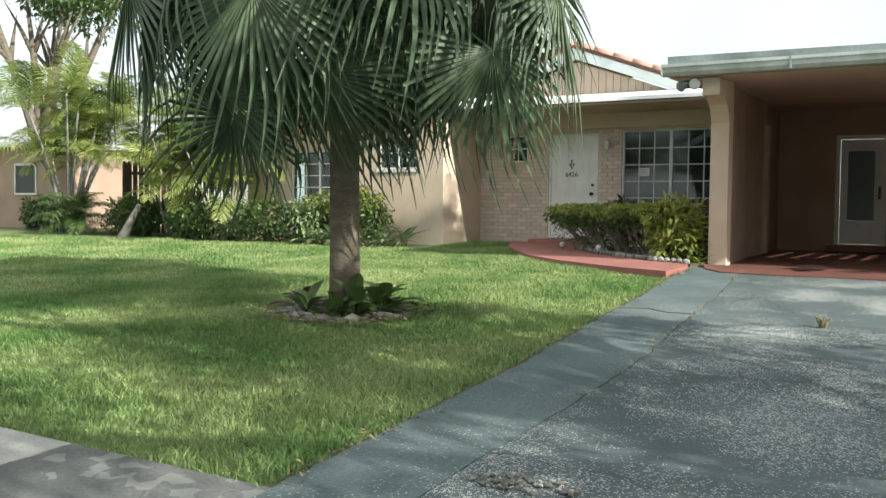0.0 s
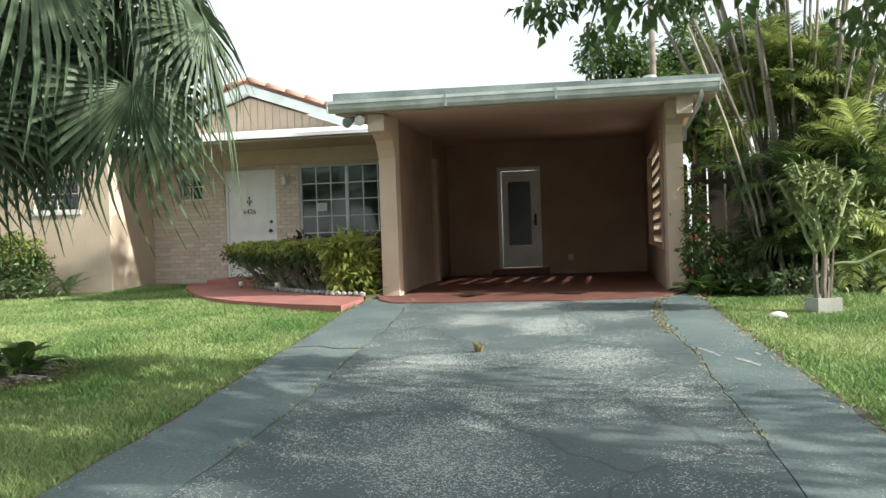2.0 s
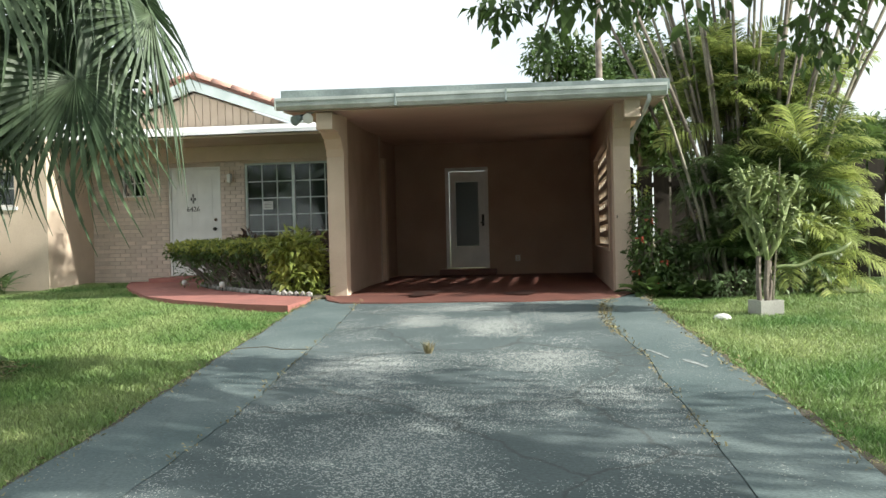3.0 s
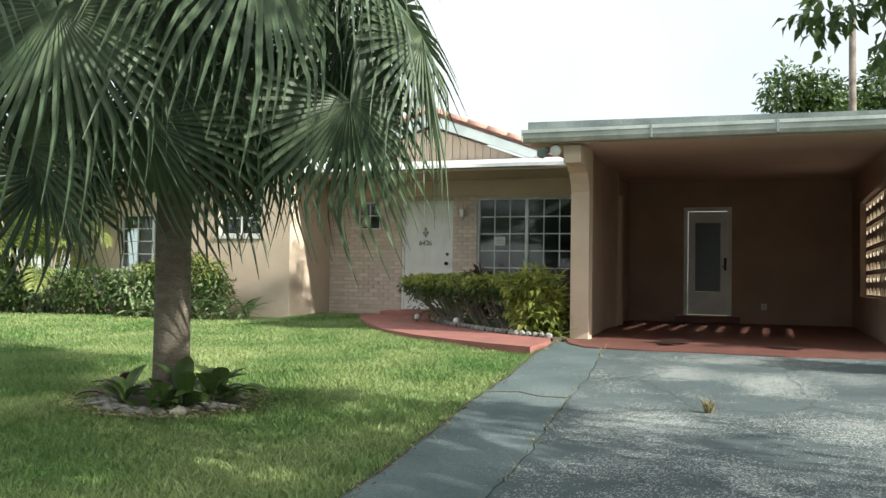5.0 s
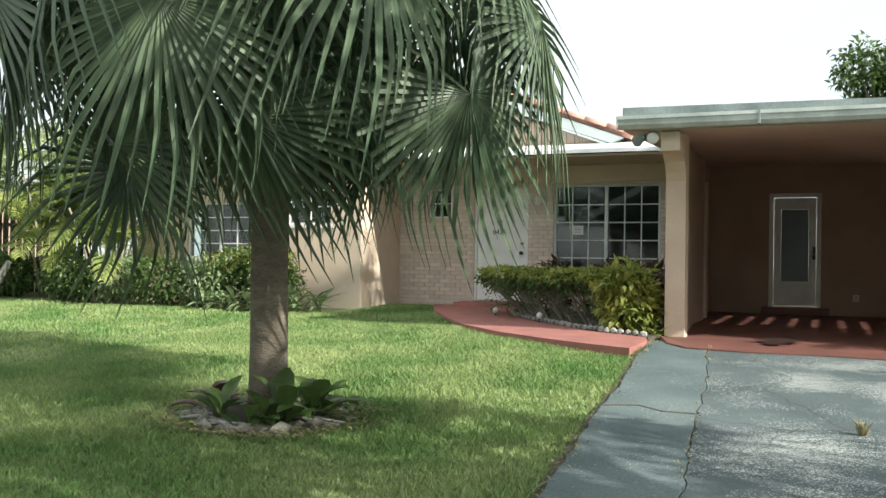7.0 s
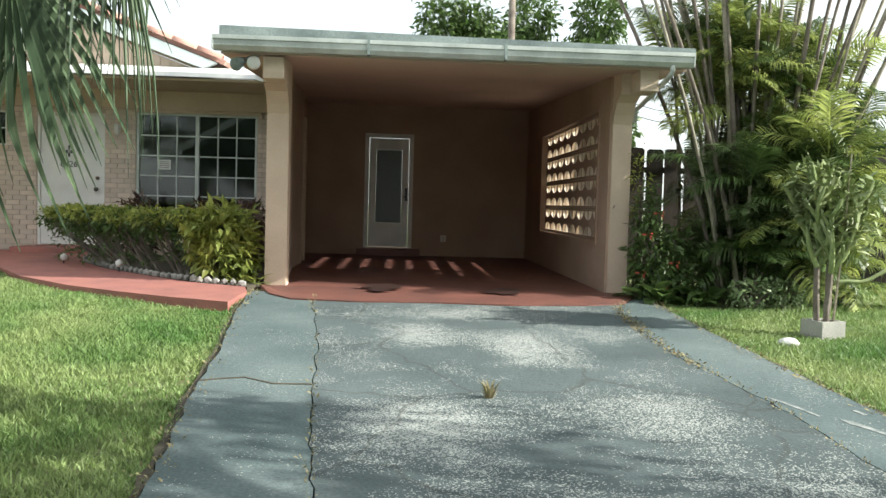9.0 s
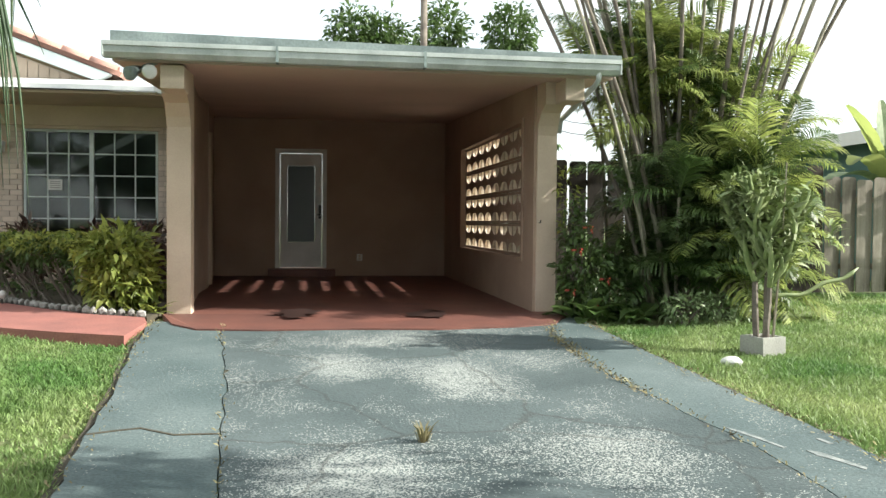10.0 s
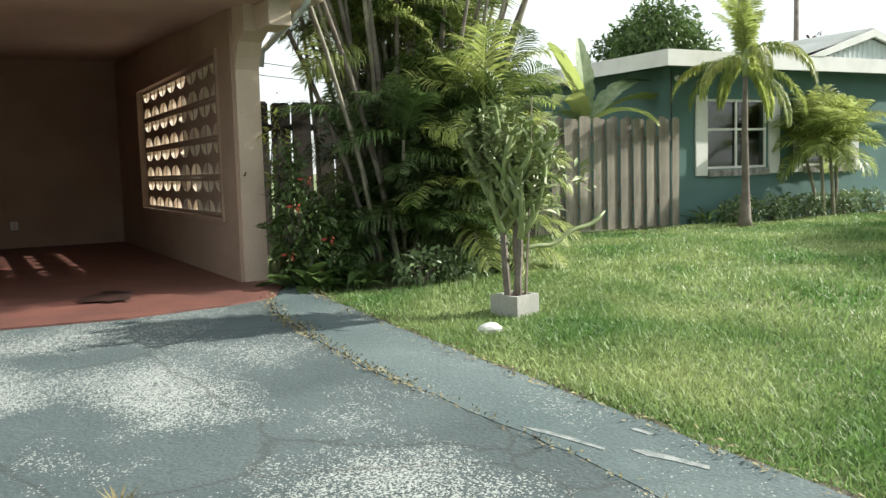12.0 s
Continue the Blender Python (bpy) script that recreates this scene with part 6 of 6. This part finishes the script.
def litter(line, n, spread, lo, hi):
    for _ in range(n):
        k = r7.randint(len(line) - 1)
        f = r7.rand()
        x = line[k][0] * (1 - f) + line[k + 1][0] * f + r7.normal() * spread
        y = line[k][1] * (1 - f) + line[k + 1][1] * f
        a, l, w = r7.rand() * 6.28, r7.uniform(lo, hi), r7.uniform(0.002, 0.006)
        z = slope(y) + 0.036
        b = len(lv)
        dx, dy = math.cos(a), math.sin(a)
        h = r7.rand() * 0.02
        lv.extend(((x - dy * w, y + dx * w, z), (x + dy * w, y - dx * w, z), (x + dx * l, y + dy * l, z + h), (x + dx * l * 0.5 + dy * w, y + dy * l * 0.5 - dx * w, z + h)))
        lt_.extend(((b, b + 1, b + 3), (b, b + 3, b + 2)))


litter(CRACK_L[:-1], 180, 0.02, 0.01, 0.035)
litter(CRACK_R[:3], 240, 0.05, 0.012, 0.035)
litter(CRACK_R[1:5], 380, 0.035, 0.012, 0.04)
litter(CRACK_R[4:-1], 200, 0.02, 0.01, 0.03)
litter(EDGE_L[:-1], 500, 0.05, 0.01, 0.04)
litter(EDGE_R[:-1], 700, 0.05, 0.01, 0.05)
litter([(PX + 0.66 * math.cos(a * 0.3), PY + 0.66 * math.sin(a * 0.3)) for a in range(22)], 1500, 0.14, 0.02, 0.07)
part("leaf_litter", tri_mesh("leaf_litter", np.array(lv), np.array(lt_)), STRAW, kind="stuff")


# ---- grass ----
def inside(poly, x, y):
    c = np.zeros(len(x), bool)
    n = len(poly)
    for i in range(n):
        (x0, y0), (x1, y1) = poly[i], poly[(i + 1) % n]
        cond = ((y0 > y) != (y1 > y)) & (x < (x1 - x0) * (y - y0) / (y1 - y0 + 1e-12) + x0)
        c ^= cond
    return c


def grass(name, region, holes, density, h, w, seed, z_of, near=None):
    rs = np.random.RandomState(seed)
    xs, ys = [p[0] for p in region], [p[1] for p in region]
    n = int((max(xs) - min(xs)) * (max(ys) - min(ys)) * density)
    x = rs.uniform(min(xs), max(xs), n)
    y = rs.uniform(min(ys), max(ys), n)
    keep = inside(region, x, y)
    for hx, hy, hr in holes:
        keep &= (x - hx) ** 2 + (y - hy) ** 2 > hr ** 2
    x, y = x[keep], y[keep]
    n = len(x)
    z = z_of(x, y)
    patch = 0.75 + 0.35 * np.sin(x * 2.1 + np.sin(y * 1.7)) * np.sin(y * 2.6 + np.cos(x * 1.3))
    H = h * (0.5 + 0.7 * rs.rand(n)) * patch
    a = rs.rand(n) * math.tau
    lean = H * (0.3 + 0.8 * rs.rand(n))
    dx, dy = np.cos(a), np.sin(a)
    b = rs.rand(n) * math.tau
    sx, sy = np.cos(b) * w * 0.5, np.sin(b) * w * 0.5
    P = np.stack
    v0 = P([x - sx, y - sy, z], 1)
    v1 = P([x + sx, y + sy, z], 1)
    mx, my, mz = x + dx * lean * 0.35, y + dy * lean * 0.35, z + H * 0.6
    v2 = P([mx - sx * 0.8, my - sy * 0.8, mz], 1)
    v3 = P([mx + sx * 0.8, my + sy * 0.8, mz], 1)
    v4 = P([x + dx * lean, y + dy * lean, z + H * 0.95], 1)
    verts = np.stack([v0, v1, v2, v3, v4], 1).reshape(-1, 3)
    k = np.arange(n)[:, None] * 5
    tris = np.concatenate([k + [[0, 1, 3]], k + [[0, 3, 2]], k + [[2, 3, 4]]], 1).reshape(-1, 3)
    part(name, tri_mesh(name, verts, tris), GRASS, kind="stuff")


def zg(x, y):
    f = np.clip((-0.7 - x) / 1.3, 0, 1)
    return -0.045 * np.clip(-y, 0, 13) + 0.03 * np.clip(y, 0, 3) * f - 0.02


EL = [(x - 0.035, y) for x, y in EDGE_L]
near_left = [(-6.0, -9.58), (0.38, -9.69)] + EL[:-2][::-1] + [(-0.34, -1.8), (-0.9, -1.56), (-1.5, -1.24), (-2.15, -0.82), (-2.95, -0.05), (-6.0, -0.05)]
grass("lawn_grass", near_left, [(PX, PY, 0.5)], 3600, 0.075, 0.009, 1, zg)
grass("lawn_grass", [(-16.5, -9.5), (-6.0, -9.5), (-6.0, 0.9), (-16.5, 0.9)], [], 1000, 0.07, 0.014, 2, zg)
grass("lawn_grass", [(-6.0, -0.05), (-2.95, -0.05), (-3.75, 1.15), (-4.35, 2.1), (-4.8, 3.1), (-5.0, 3.6), (-5.7, 3.6), (-5.72, 1.2), (-6.0, 1.0)], [], 1500, 0.06, 0.012, 3, zg)
ER = [(x + 0.035, y) for x, y in EDGE_R]
grass("lawn_grass", ER[:-1][::-1] + [(4.6, -1.0), (6.6, -0.8), (6.6, -9.5)], [(cx, cy, 0.15)], 3400, 0.075, 0.009, 4, zg)
grass("lawn_grass", [(6.6, -9.5), (20, -9.5), (20, 2.1), (6.9, 2.1), (6.6, -0.8)], [], 1050, 0.07, 0.014, 5, zg)

# ---- gable boards and bricks ----
x = AX - 1.95
k = 0
while x < AX + 1.95:
    top = AZ - 0.04 - abs(x + 0.07 - AX) * 0.352
    if top > 2.98:
        part("board", xz_solid(bmesh.new(), [(x + 0.006, 2.93), (x + 0.144, 2.93), (x + 0.144, AZ - 0.05 - abs(x + 0.144 - AX) * 0.352), (x + 0.006, AZ - 0.05 - abs(x + 0.006 - AX) * 0.352)], 4.235, 4.258), SIDING, kind="structure")
    x += 0.15

wall_obj = bpy.data.objects["wall_front"]
brick_me = None
bl, bh_, pl, ph_ = 0.195, 0.062, 0.207, 0.074
rest = bmesh.new()
made = 0
cells = []
for j in range(33):
    z = 0.05 + j * ph_
    if z > 2.27:
        continue
    x = WX + 0.01 - (0.1035 if j % 2 else 0)
    while x < -0.27:
        segs = [(max(x, WX + 0.005), min(x + bl, -0.27))]
        for h_ in (DOOR, BIG, SMALL):
            if z + bh_ > h_[2] - 0.01 and z < h_[3] + 0.01:
                segs = [q for a0, a1 in segs for q in ((a0, min(a1, h_[0] - 0.012)), (max(a0, h_[1] + 0.012), a1)) if q[1] - q[0] > 0.025]
                segs = list(dict.fromkeys(segs))
        cells += [(a0, z, a1 - a0) for a0, a1 in segs if a1 - a0 > 0.025]
        x += pl
cells.sort(key=lambda c: -(c[0] > -5.3) * 1.0 * (c[1] > 0.3))
rb = random.Random(3)
for x, z, w_ in cells:
    dy = rb.uniform(0, 0.006)
    if made < 300:
        bm = None
        if brick_me is None:
            bm = bmesh.new()
            box(bm, 0, bl, 0, 0.02, 0, bh_, bevel=0)
        o = part("brick", brick_me or bm, BRICK, wall_obj)
        brick_me = o.data
        o.location = (x, FY + 0.004 - dy, z)
        o.scale.x = w_ / bl
        made += 1
    else:
        box(rest, x, x + w_, FY + 0.004 - dy, FY + 0.024 - dy, z, z + bh_)
part("brick_rest", rest, BRICK, wall_obj, kind="stuff")

# repeats of one kind belong to one group
kinds_seen = {}
for o in scene.objects:
    if o.parent is None and "category" in o:
        kinds_seen.setdefault(o.name.split(".")[0], []).append(o)
for base, obs in kinds_seen.items():
    if len(obs) > 1:
        for o in obs:
            o["group"] = "the " + base.replace("_", " ") + "s of the front gardens"
